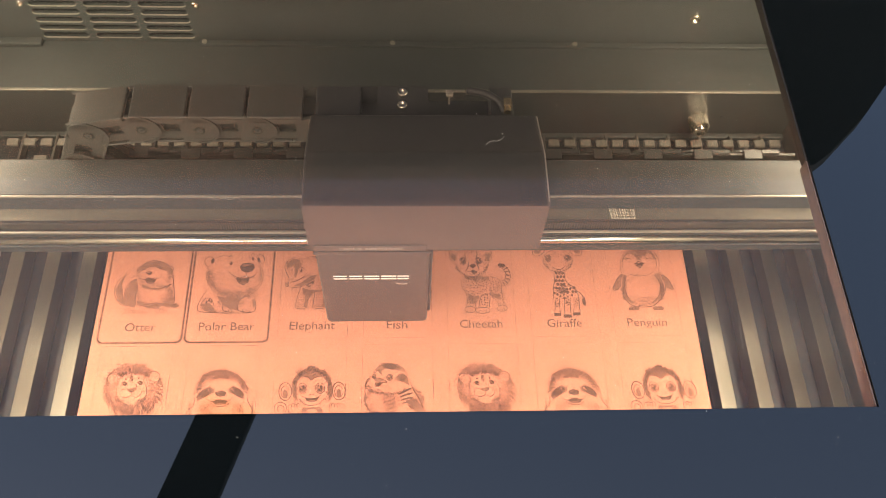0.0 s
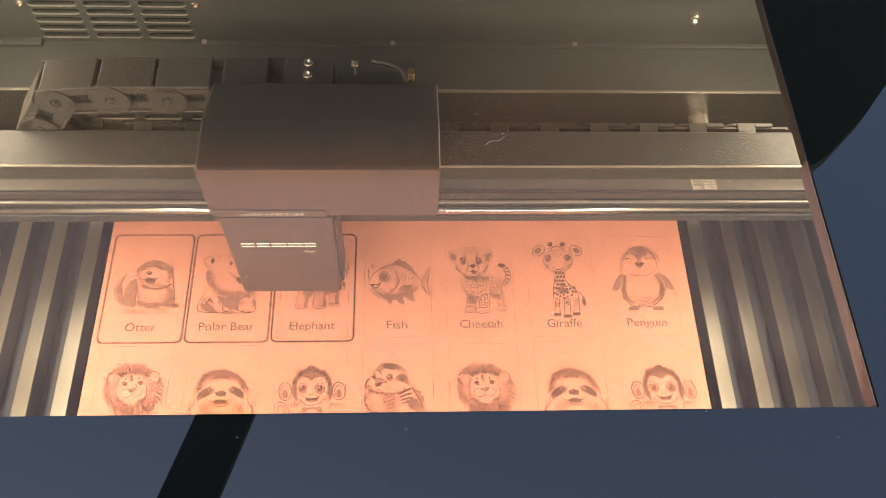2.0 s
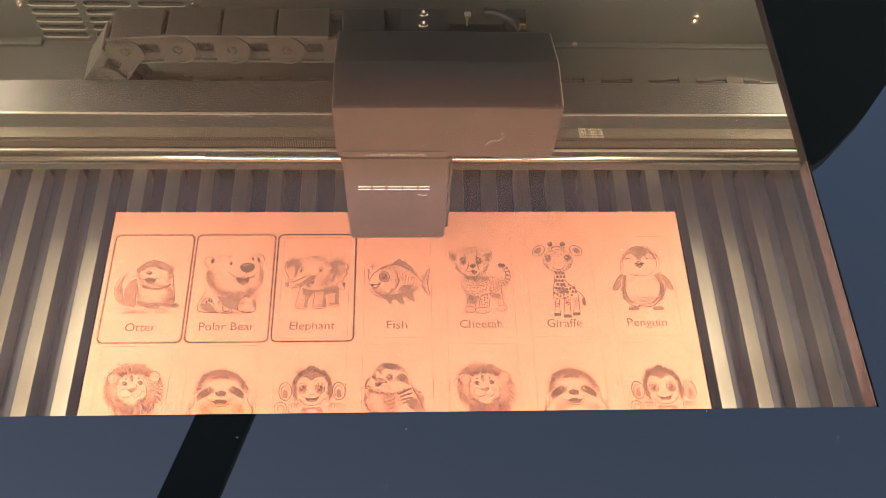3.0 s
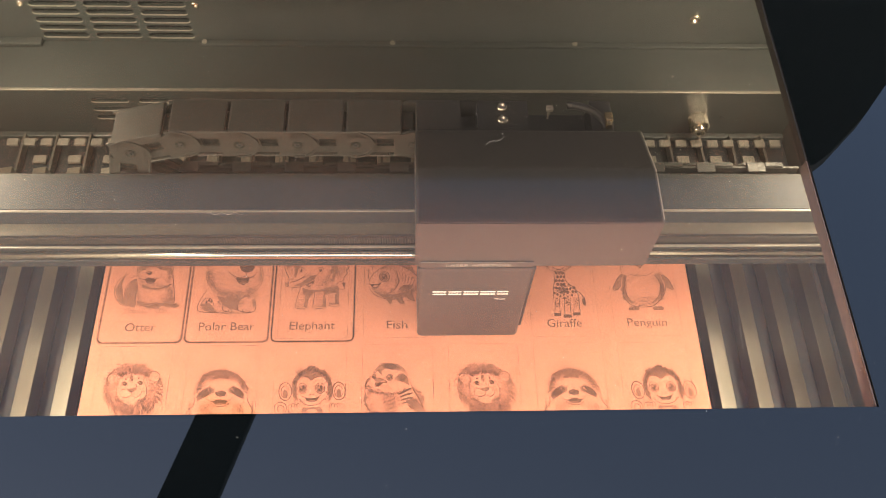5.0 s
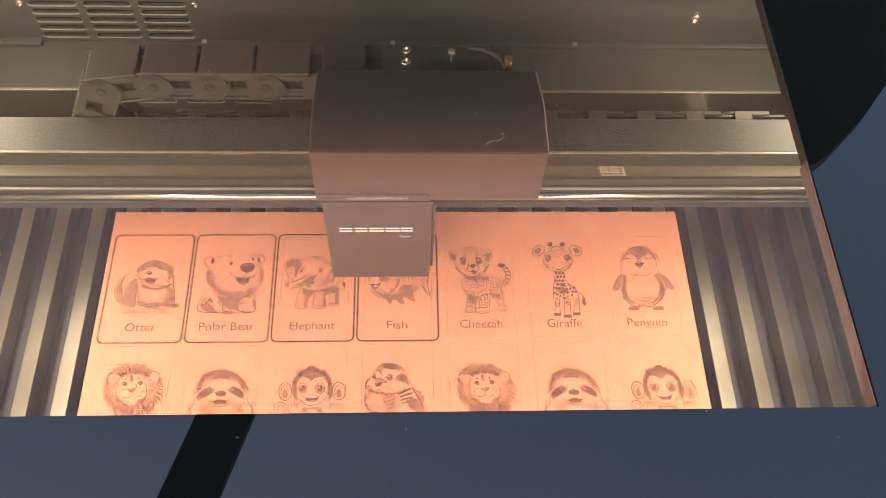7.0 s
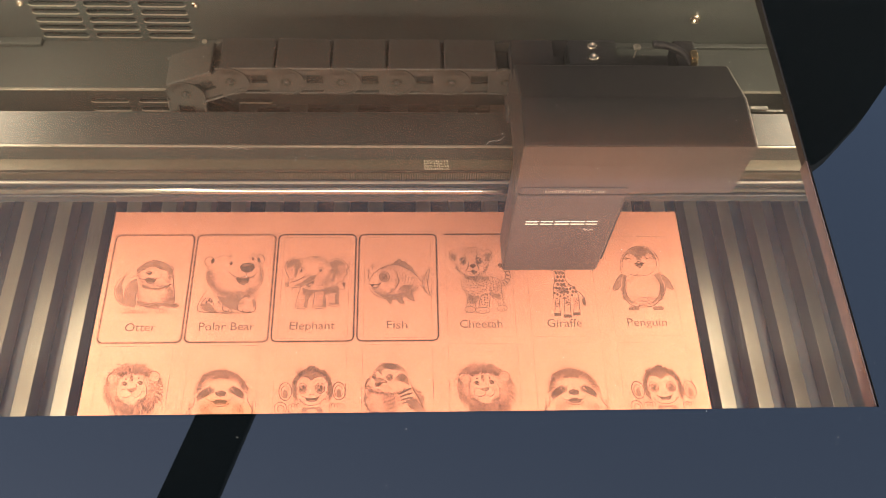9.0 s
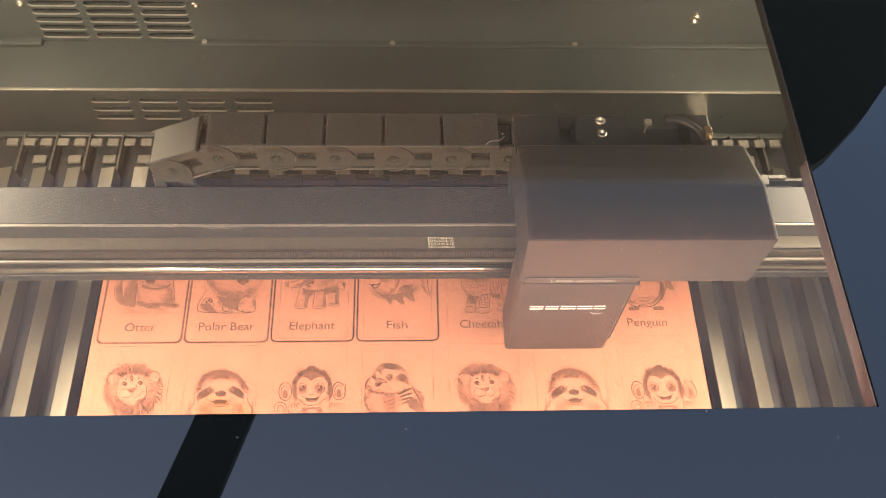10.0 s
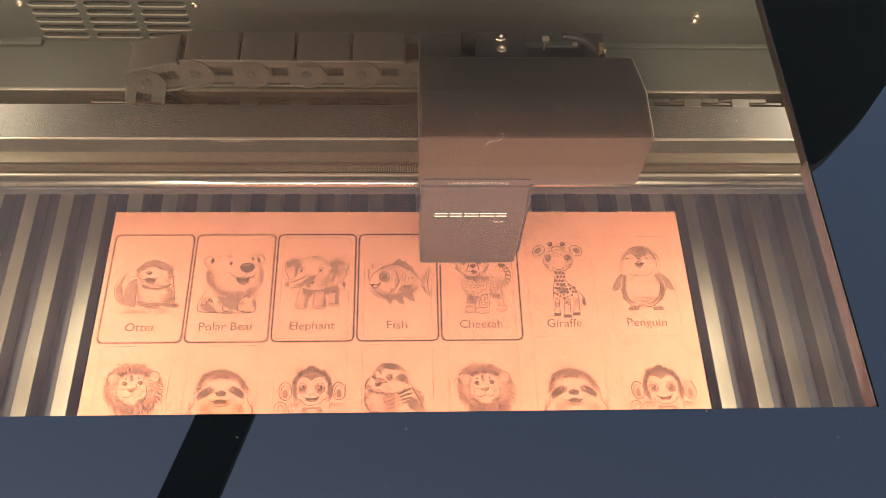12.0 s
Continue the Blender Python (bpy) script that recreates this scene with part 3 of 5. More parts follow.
    part("air_hose", tube([(0.0440 + 0.021 * math.sin(radians(a)), 0.3560 + 0.016 * math.cos(radians(a)), 0.1690 - 0.00004 * a) for a in range(-10, 91, 10)], 0.0026), COVER, m, "curved black air hose", True)
    fit = box(0.0640, 0.0692, 0.3580, 0.3650, 0.1660, 0.1715, 0.0008)
    add_rod(fit, (0.0662, 0.3545, 0.1690), (0.0662, 0.3600, 0.1690), 0.0022, n=10)
    part("hose_fitting", fit, BRASS, m, "small brass fitting")
    return m


# cable chain: pivots on a loop of two level runs and a bend
LINK, TOP_Z, LOW_Z, CHAIN_Y = 0.0380, 0.1460, 0.0752, 0.3570
BEND_R = (TOP_Z - LOW_Z) / 2
CHAIN_W = 0.0275


def chain_point(s, x):
    """The pivot at s metres from the head's end, with the head shifted by x."""
    start, turn = -0.0605 + x, -0.190 + x / 2
    flat = start - turn
    if s < flat:
        return Vector((start - s, TOP_Z))
    a = (s - flat) / BEND_R
    if a < math.pi:
        return Vector((turn - BEND_R * math.sin(a), (TOP_Z + LOW_Z) / 2 + BEND_R * math.cos(a)))
    return Vector((turn + (s - flat - math.pi * BEND_R), LOW_Z))


def link_pose(k, x):
    p, q = chain_point((k - 0.02) * LINK, x), chain_point((k + 0.98) * LINK, x)
    d = (q - p).normalized()
    m = Matrix(((d.x, 0, d.y), (0, -1, 0), (d.y, 0, -d.x))).to_4x4()
    m.translation = Vector((p.x, CHAIN_Y + CHAIN_W / 2 - 0.37, p.y - 0.0585))
    return m


def chain_link(parent):
    h, w = 0.0135, CHAIN_W / 2
    bm = bmesh.new()
    for s in (1, -1):
        # a round shoulder at the pivot and a tapering cheek towards the next link
        cheek = [(0.012 * math.cos(a), 0.0128 * math.sin(a)) for a in [math.radians(60 + 15 * i) for i in range(17)]]
        cheek += [(0.0125, -0.0118), (0.0125, 0.0062), (0.0085, 0.0100)]
        add_prism(bm, cheek, "y", s * w, s * (w - 0.0022))
        inner = [(0.0120, -0.0116), (0.0120, -0.0045), (0.0240, -0.0045), (0.0252, 0.0068), (0.0380, 0.0068), (0.0420, 0.0040), (0.0420, -0.0116)]
        add_prism(bm, [(0.0080, 0.0064), (0.0430, 0.0064), (0.0430, 0.0112), (0.0080, 0.0112)], "y", s * w, s * (w - 0.0030))
        add_prism(bm, inner, "y", s * (w - 0.0024), s * (w - 0.0044))
    ob = part("link", bm, CHAIN, parent, local=True)
    cover = box(0.0074, 0.0434, -w, w, 0.0108, 0.0135, 0.0010, 2)
    # lips that close the slot to the next cover at both ends
    add_box(cover, 0.0432, 0.0465, -w, -w * 0.86, 0.0105, 0.0132, 0.0004, 1)
    add_box(cover, 0.0432, 0.0465, w * 0.86, w, 0.0105, 0.0132, 0.0004, 1)
    part("link_cover", cover, CHAIN, ob, local=True)
    bar = box(0.0020, 0.0160, w * 0.35, w, -0.0135, -0.0115, 0.0005, 1)
    add_box(bar, 0.0020, 0.0160, -w, -w * 0.35, -0.0135, -0.0115, 0.0005, 1)
    add_box(bar, 0.0160, 0.0300, -w, -w * 0.72, -0.0135, -0.0118, 0.0005, 1)
    add_box(bar, 0.0160, 0.0300, w * 0.72, w, -0.0135, -0.0118, 0.0005, 1)
    part("link_clip", bar, CHAIN, ob, local=True)
    pin = bmesh.new()
    for s in (1,):
        add_rod(pin, (0, s * (w - 0.0005), -0.0005), (0, s * (w + 0.0006), -0.0005), 0.0026, 0.0021, 16)
        add_rod(pin, (0, s * (w + 0.0004), -0.0005), (0, s * (w + 0.0014), -0.0005), 0.0011, 0.0009, 10)
    # one black block for the cabling, also darkening the link's windows like shade
    part("cables", box(-0.002, 0.036, -w + 0.005, w - 0.005, -0.0085, 0.0085, 0.002, 1), DARK, ob, "black block for cabling and the shade inside the link", local=True)
    # raised black disc round the pin, in place of a shaded recess
    part("pin_shade", rod((0, w - 0.0005, -0.0005), (0, w + 0.0003, -0.0005), 0.0036, n=16), DARK, ob, local=True)
    part("link_pin", pin, PANEL, ob, local=True)
    rim = bmesh.new()
    for s in (1,):
        for i in range(12):
            a0, a1 = math.radians(-75 + 15 * i + 180), math.radians(-60 + 15 * i + 180)
            add_prism(rim, [(0.0114 * math.cos(a0), 0.0118 * math.sin(a0)), (0.0130 * math.cos(a0), 0.0136 * math.sin(a0)),
                            (0.0130 * math.cos(a1), 0.0136 * math.sin(a1)), (0.0118 * math.cos(a1), 0.0122 * math.sin(a1))], "y", s * (w - 0.001), s * (w + 0.0008))
    part("link_rim", rim, CHAIN, ob, local=True)
    # raised moulding marks, too small to read
    marks = bmesh.new()
    rng = random.Random(8)
    for i in range(7):
        add_box(marks, -0.0062 + 0.0018 * i, -0.0051 + 0.0018 * i - rng.uniform(0, 0.0004), w - 0.0004, w + 0.0004, -0.0098, -0.0085 - rng.uniform(0, 0.0004))
    for i in range(3):
        add_box(marks, -0.0070 + 0.0024 * i, -0.0058 + 0.0024 * i, w - 0.0004, w + 0.0004, 0.0074, 0.0084)
    part("moulding_marks", marks, CHAIN, ob, local=True)
    return ob


def cable_chain():
    m = empty("cable_chain", (0.0, 0.37, 0.0585), "dark grey plastic cable chain behind the beam", "cable chain")
    links = [chain_link(m)]
    for k in range(1, 19):
        links.append(copy_thing(links[0], Matrix()))
    return m, links


# ---- the board with its engraved cards ----
BOARD_X0, BOARD_X1, BOARD_Y0, BOARD_Y1, BOARD_T = -0.2362, 0.2268, 0.120, 0.3840, 0.0030


def strip(points, width, z, closed=False, bm=None):
    """A flat ribbon along points (x, y), with one width or one for each point."""
    bm = bm or bmesh.new()
    n = len(points)
    widths = width if isinstance(width, (list, tuple)) else [width] * n
    pairs = []
    for i, p in enumerate(points):
        a = points[(i - 1) % n] if closed or i else points[0]
        b = points[(i + 1) % n] if closed or i < n - 1 else points[-1]
        dx, dy = b[0] - a[0], b[1] - a[1]
        d = math.hypot(dx, dy) or 1.0
        nx, ny = -dy / d * widths[i] / 2, dx / d * widths[i] / 2
        pairs.append((bm.verts.new((p[0] + nx, p[1] + ny, z)), bm.verts.new((p[0] - nx, p[1] - ny, z))))
    for i in range(n if closed else n - 1):
        a, b = pairs[i], pairs[(i + 1) % n]
        bm.faces.new((a[0], a[1], b[1], b[0]))
    return bm


def kerf(points, z, closed=False):
    """A burnt cut: a raised, uneven black ribbon with a little thickness."""
    rng = random.Random(len(points))
    bm = strip(points, [0.00072 + rng.uniform(-0.00016, 0.00018) for _ in points], z, closed)
    return bm


ANIMALS = ("Otter", "Polar Bear", "Elephant", "Fish", "Cheetah", "Giraffe", "Penguin")
NAME_W = (0.0232, 0.0422, 0.0345, 0.0160, 0.0330, 0.0270, 0.0310)


LOOSE = {}


def loose_card(i):
    """A card that is cut free and lies in its hole in the board."""
    c = card_centre(i)
    m = empty("engraved_card", (c.x, c.y, -BOARD_T), "loose salmon-brown card cut free, engraved with a smiling %s" % ANIMALS[i].lower(), "card", "cards cut from the board")
    body = prism(round_rect(c.x, c.y, CARD_W - 0.0008, CARD_H - 0.0008, CARD_R - 0.0004, 5), "z", -BOARD_T, 0.0)
    part("card_body", body, BOARD, m)
    rim = strip([(c.x + x * (1 - 0.0010 / CARD_W), c.y + y * (1 - 0.0010 / CARD_H)) for x, y in OUTLINE[:-1]], 0.0008, 0.00008, True)
    part("scorched_edge", rim, SCORCH, m, "scorched brown edge")
    LOOSE[i] = m
    return m


def board():
    m = empty("engraved_board", (-0.005, 0.25, -BOARD_T), "salmon-brown fibreboard engraved with animal cards, partly cut", "board")
    panel = part("panel", box(BOARD_X0, BOARD_X1, BOARD_Y0, BOARD_Y1, -BOARD_T, 0.0), BOARD, m)
    holes = bmesh.new()
    for i in (0, 1):
        c = card_centre(i)
        add_prism(holes, round_rect(c.x, c.y, CARD_W + 0.0009, CARD_H + 0.0009, CARD_R + 0.0004, 5), "z", -0.01, 0.01)
        loose_card(i)
    cut(panel, holes)
    for row in (0, 1):
        for i in range(7):
            if row == 0 and i < 2:
                continue
            c = card_centre(i, row)
            rng = random.Random(i + 10 * row)
            pts = round_rect(c.x, c.y, 0.0530, 0.0892, 0.0024, 4)
            long = []
            for a, b in zip(pts, pts[1:] + pts[:1]):
                k = max(1, round(math.dist(a, b) / 0.003))
                long += [(a[0] + (b[0] - a[0]) * j / k, a[1] + (b[1] - a[1]) * j / k) for j in range(k)]
            line = strip(long, [0.00006 + 0.00026 * rng.random() for _ in long], 0.00012, True)
            part("score_line", line, BURN, m, "faint scored card outline")
    for i, name in enumerate(ANIMALS):
        c = card_centre(i)
        t = lettering(name, 0.0098)
        base = min(v.co.y for v in lettering("O", 0.0098).verts)
        xs = [v.co.x for v in t.verts]
        k = NAME_W[i] / (max(xs) - min(xs))
        for v in t.verts:
            v.co = ((v.co.x - (max(xs) + min(xs)) / 2) * k + c.x - 0.0005, v.co.y - base + 0.2772 + 0.00024 * i, 0.00018)
        part("name_lettering", t, BURN, LOOSE.get(i, m), "engraved brown name of the animal")
    # burnt residue in the two finished cuts, and scorching beside them
    for i in (0, 1):
        c = card_centre(i)
        part("scorch", strip([(c.x + x * (1 + 0.0014 / CARD_W), c.y + y * (1 + 0.0014 / CARD_H)) for x, y in OUTLINE[:-1]], 0.0007, 0.00008, True), SCORCH, m, "scorched brown edge along the cut")
        part("cut_line", strip([(c.x + x, c.y + y) for x, y in OUTLINE[:-1]], 0.0016, -0.0004, True), CHAR, m, "charred black cut line")
    fresh = []
    for n in range(3):
        c = card_centre(2 + n)
        t0 = FIRST_CUT + n * PERIOD
        i = 0
        while i < len(OUTLINE) - 1:
            j = min(i + 2, len(OUTLINE) - 1)
            when = t0 + ALONG[j] / SPEED
            if when > 12.0:
                break
            pts = [(c.x + x, c.y + y) for x, y in OUTLINE[i:j + 1]]
            piece = kerf(pts, 0.00030)
            strip(pts, 0.0019, 0.00010, False, piece)
            ob = part("cut_piece", piece, CHAR, m, "charred piece of a fresh cut")
            ob.data.materials.append(SCORCH)
            count = j - i
            for p in ob.data.polygons:
                p.material_index = 0 if p.index < count else 1
            if when > 0.0:
                fresh.append((ob, when))
            i = j
    return m, fresh


class Pen:
    """Draws flat engraved strokes on the board. Its units are small steps from an anchor: x to the right, y down."""

    def __init__(self, anchor, place, step, lean):
        self.a, self.p, self.k, self.lean = anchor, place, step, lean
        self.bm = bmesh.new()
        self.z = 0.00016
        self.rng = random.Random(int(anchor[0] * 7 + anchor[1]))

    def at(self, x, y):
        dx, dy = x - self.a[0], y - self.a[1]
        return (self.p[0] + (dx + self.lean * dy) * self.k[0], self.p[1] - dy * self.k[1])

    def lift(self):
        self.z += 0.0000015
        return self.z

    def ribbon(self, pts, widths, tone=0):
        pts = [self.at(*p) for p in pts]
        before = len(self.bm.faces)
        strip(pts, [1.35 * w * self.k[0] for w in widths], self.lift(), False, self.bm)
        self.bm.faces.ensure_lookup_table()
        for f in self.bm.faces[before:]:
            f.material_index = tone

    def line(self, w, *pts, taper=True):
        """A smooth stroke through points, thinner towards its ends."""
        n, out = len(pts), []
        for i in range(n - 1):
            p0, p1, p2, p3 = pts[max(i - 1, 0)], pts[i], pts[i + 1], pts[min(i + 2, n - 1)]
            for j in range(5):
                t = j / 5
                out.append(tuple(0.5 * (2 * b + (c - a) * t + (2 * a - 5 * b + 4 * c - d) * t * t + (3 * b - a - 3 * c + d) * t ** 3)
                                 for a, b, c, d in zip(p0, p1, p2, p3)))
        out.append(pts[-1])
        m = len(out) - 1
        self.ribbon(out, [w * ((0.45 + 0.55 * math.sin(math.pi * i / m)) if taper else 1) for i in range(m + 1)])

    def arc(self, cx, cy, rx, ry, a0=0, a1=360, w=3.0, rot=0):
        n = max(6, int(abs(a1 - a0) / 12))
        c, s = math.cos(radians(rot)), math.sin(radians(rot))
        pts = []
        for i in range(n + 1):
            a = radians(a0 + (a1 - a0) * i / n)
            u, v = rx * math.cos(a), ry * math.sin(a)
            pts.append((cx + u * c - v * s, cy + u * s + v * c))
        full = abs(a1 - a0) >= 359
        self.ribbon(pts, [w * (1 if full else 0.45 + 0.55 * math.sin(math.pi * i / n)) for i in range(n + 1)])

    def fill(self, *pts, tone=0):
        vs = [self.bm.verts.new((*self.at(*p), 0)) for p in pts]
        z = self.lift()
        for v in vs:
            v.co.z = z
        f = self.bm.faces.new(vs)
        f.normal_update()
        if f.normal.z < 0:
            f.normal_flip()
        f.material_index = tone

    def spot(self, cx, cy, rx, ry, rot=0, tone=0, n=14):
        c, s = math.cos(radians(rot)), math.sin(radians(rot))
        self.fill(*[(cx + rx * math.cos(2 * math.pi * i / n) * c - ry * math.sin(2 * math.pi * i / n) * s,
                     cy + rx * math.cos(2 * math.pi * i / n) * s + ry * math.sin(2 * math.pi * i / n) * c) for i in range(n)], tone=tone)

    def fur(self, cx, cy, rx, ry, a0, a1, n, length, w=2.5, lean=0.0, spread=0.15, tone=0):
        """Tapered hairs that stand out from an oval."""
        for i in range(n):
            a = radians(a0 + (a1 - a0) * (i + self.rng.uniform(-0.4, 0.4)) / max(1, n - 1))
            f = self.rng.uniform(1 - spread, 1.0)
            x, y = cx + rx * f * math.cos(a), cy + ry * f * math.sin(a)
            b = a + lean + self.rng.uniform(-0.2, 0.2)
            ln = length * self.rng.uniform(0.6, 1.1)
            mid = (x + ln * 0.5 * math.cos(a), y + ln * 0.5 * math.sin(a))
            self.ribbon([(x, y), mid, (x + ln * math.cos(b), y + ln * math.sin(b))], [w * 0.8, w, w * 0.15], tone)

    def hatch(self, cx, cy, rx, ry, rot, n, w=1.6):
        """Parallel strokes inside an oval."""
        c, s = math.cos(radians(rot)), math.sin(radians(rot))
        for i in range(n):
            v = -0.92 + 1.84 * (i + 0.5) / n
            u = math.sqrt(1 - v * v) * self.rng.uniform(0.7, 1.0)
            pts = [(cx + q * u * rx * c - v * ry * s, cy + q * u * rx * s + v * ry * c) for q in (-1, -0.3, 0.3, 1)]
            self.ribbon(pts, [w * 0.3, w, w, w * 0.3])

    def pelt(self, cx, cy, rx, ry, n, rot, length=14, w=1.7, flare=0.0, edge=0.0, tone=1):
        """Short hair strokes strewn over an oval, along one direction or flaring from its middle; edge leaves the middle bare."""
        for _ in range(n):
            a, f = self.rng.uniform(0, 6.283), math.sqrt(self.rng.uniform(edge, 1.0))
            x, y = cx + rx * f * math.cos(a), cy + ry * f * math.sin(a)
            b = radians(rot) + self.rng.uniform(-0.25, 0.25) + flare * (x - cx) / max(rx, 1)
            ln = length * self.rng.uniform(0.5, 1.1)
            self.ribbon([(x, y), (x + ln * 0.5 * math.cos(b), y + ln * 0.5 * math.sin(b)), (x + ln * math.cos(b + 0.15), y + ln * math.sin(b + 0.15))], [w * 0.5, w, w * 0.15], tone)

    def shade(self, cx, cy, rx, ry, a0, a1, n, depth, w=1.3, tone=1):
        """Fine strokes that run in from the edge of an oval and round its form."""
        for _ in range(n):
            a = radians(self.rng.uniform(a0, a1))
            d, f = depth * self.rng.uniform(0.2, 1.0), self.rng.uniform(0.9, 1.0)
            b = a + self.rng.uniform(-0.12, 0.12)
            pts = [(cx + rx * (f - d * k) * math.cos(a + (b - a) * k), cy + ry * (f - d * k) * math.sin(a + (b - a) * k)) for k in (0, 0.5, 1)]
            self.ribbon(pts, [w, w * 0.8, w * 0.15], tone)

    def dots(self, cx, cy, rx, ry, n, r, gap=1.6):
        placed = []
        for _ in range(n * 30):
            a, f = self.rng.uniform(0, 6.283), math.sqrt(self.rng.random())
            p = (cx + rx * f * math.cos(a), cy + ry * f * math.sin(a))
            if all(math.dist(p, q) > r * 2 * gap * 0.8 for q in placed):
                placed.append(p)
                k = self.rng.uniform(0.65, 1.1) * r
                self.spot(*p, k, k * self.rng.uniform(0.6, 1.0), self.rng.uniform(0, 180), 0, 7)
            if len(placed) >= n:
                break

    def eye(self, x, y, rx, ry):
        self.arc(x, y, rx, ry, w=2.4)
        self.spot(x, y, rx * 0.78, ry * 0.8)
        self.spot(x - rx * 0.25, y - ry * 0.3, rx * 0.28, ry * 0.28, tone=2)
        self.spot(x + rx * 0.25, y + ry * 0.35, rx * 0.16, ry * 0.16, tone=2)

    def done(self, parent, label):
        ob = part("engraved_drawing", self.bm, BURN, parent, label)
        ob.data.materials.append(TONE)
        ob.data.materials.append(BOARD)
        return ob


TONE = material("light_engraving", (0.345, 0.146, 0.090), 0.72, grain=0.18, scale=2500, blotch=0.22, blotch_scale=160)
STEP1, STEP2 = (0.0001487, 0.000168), (0.0001377, 0.000144)


def otter(q):
    q.fill((135, 340), (165, 290), (190, 262), (172, 310), (178, 360), (185, 425), (150, 395), tone=1)
    q.line(2.6, (195, 258), (160, 285), (133, 335), (140, 380), (160, 410), (180, 422))
    q.line(2, (192, 262), (172, 310), (178, 360))
    q.pelt(155, 360, 18, 55, 30, 100, 16, 2)
    q.fill((250, 282), (215, 300), (190, 345), (182, 420), (205, 436), (238, 432), (244, 380), (256, 330), tone=1)
    q.line(2.6, (250, 282), (208, 305), (186, 350), (182, 425))
    q.pelt(215, 355, 26, 66, 70, 110, 18, 2)
    q.fill((244, 395), (256, 425), (300, 440), (345, 432), (400, 438), (436, 420), (440, 380), (410, 392), (385, 410), (345, 405), (300, 412), (270, 400), tone=1)
    q.line(3, (436, 240), (441, 330), (440, 400), (424, 438)), q.line(2.4, (254, 325), (240, 380), (246, 432))
    q.pelt(290, 405, 44, 30, 60, 95, 15, 2), q.pelt(400, 395, 38, 40, 70, 85, 16, 2), q.pelt(345, 355, 70, 40, 24, 90, 10, 1.1)
    q.arc(345, 262, 92, 76, 165, 380, 3)
    q.fill((258, 236), (290, 202), (350, 186), (410, 202), (436, 235), (438, 262), (408, 244), (376, 236), (345, 218), (312, 222), (280, 240), tone=1)
    q.pelt(350, 212, 80, 22, 80, 15, 16, 2.2, 0.7), q.pelt(420, 255, 16, 34, 30, 80, 14, 1.8)
    q.arc(260, 238, 9, 13, 60, 300, 2.6), q.arc(433, 232, 8, 14, 230, 450, 2.6)
    q.arc(372, 228, 14, 7, 180, 370, 4), q.spot(374, 231, 8, 4, 15), q.arc(288, 240, 12, 6, 170, 360, 3.4)
    q.fill((296, 248), (314, 242), (332, 248), (326, 260), (312, 264), (300, 258)), q.spot(310, 249, 7, 2.5, tone=2)
    q.line(2.6, (312, 264), (312, 274), (290, 288), (262, 278), (258, 264)), q.line(2.6, (312, 274), (340, 288), (372, 276), (380, 258))
    q.fill((286, 288), (312, 280), (352, 284), (342, 302), (322, 314), (300, 306)), q.spot(320, 304, 15, 5, -5, tone=1)
    q.arc(345, 292, 88, 44, 25, 160, 2)
    q.fur(350, 308, 76, 26, 10, 165, 40, 15, 2), q.pelt(345, 322, 60, 12, 40, 90, 14, 1.8)
    for x in (205, 275, 380):
        q.fill((x - 26, 440), (x, 424), (x + 34, 440), (x + 24, 456), (x - 20, 456), tone=2)
        for k in range(4):
            q.arc(x - 24 + 18 * k, 450, 9, 12, 20, 190, 2.2), q.line(1.6, (x - 8 + 10 * k, 436), (x - 14 + 14 * k, 446))
    q.fill((425, 430), (450, 414), (468, 428), (440, 438), tone=1), q.line(2.4, (425, 430), (450, 414), (468, 428))
    q.shade(345, 262, 92, 76, -30, 40, 50, 0.3), q.shade(345, 262, 92, 76, 140, 215, 50, 0.25)
    q.shade(345, 365, 98, 72, -40, 60, 110, 0.45), q.shade(320, 365, 74, 70, 110, 200, 80, 0.4), q.shade(340, 345, 80, 40, 200, 340, 60, 0.5)
    q.line(1.8, (145, 434), (200, 446), (260, 452)), q.line(1.8, (310, 446), (350, 440), (400, 452))


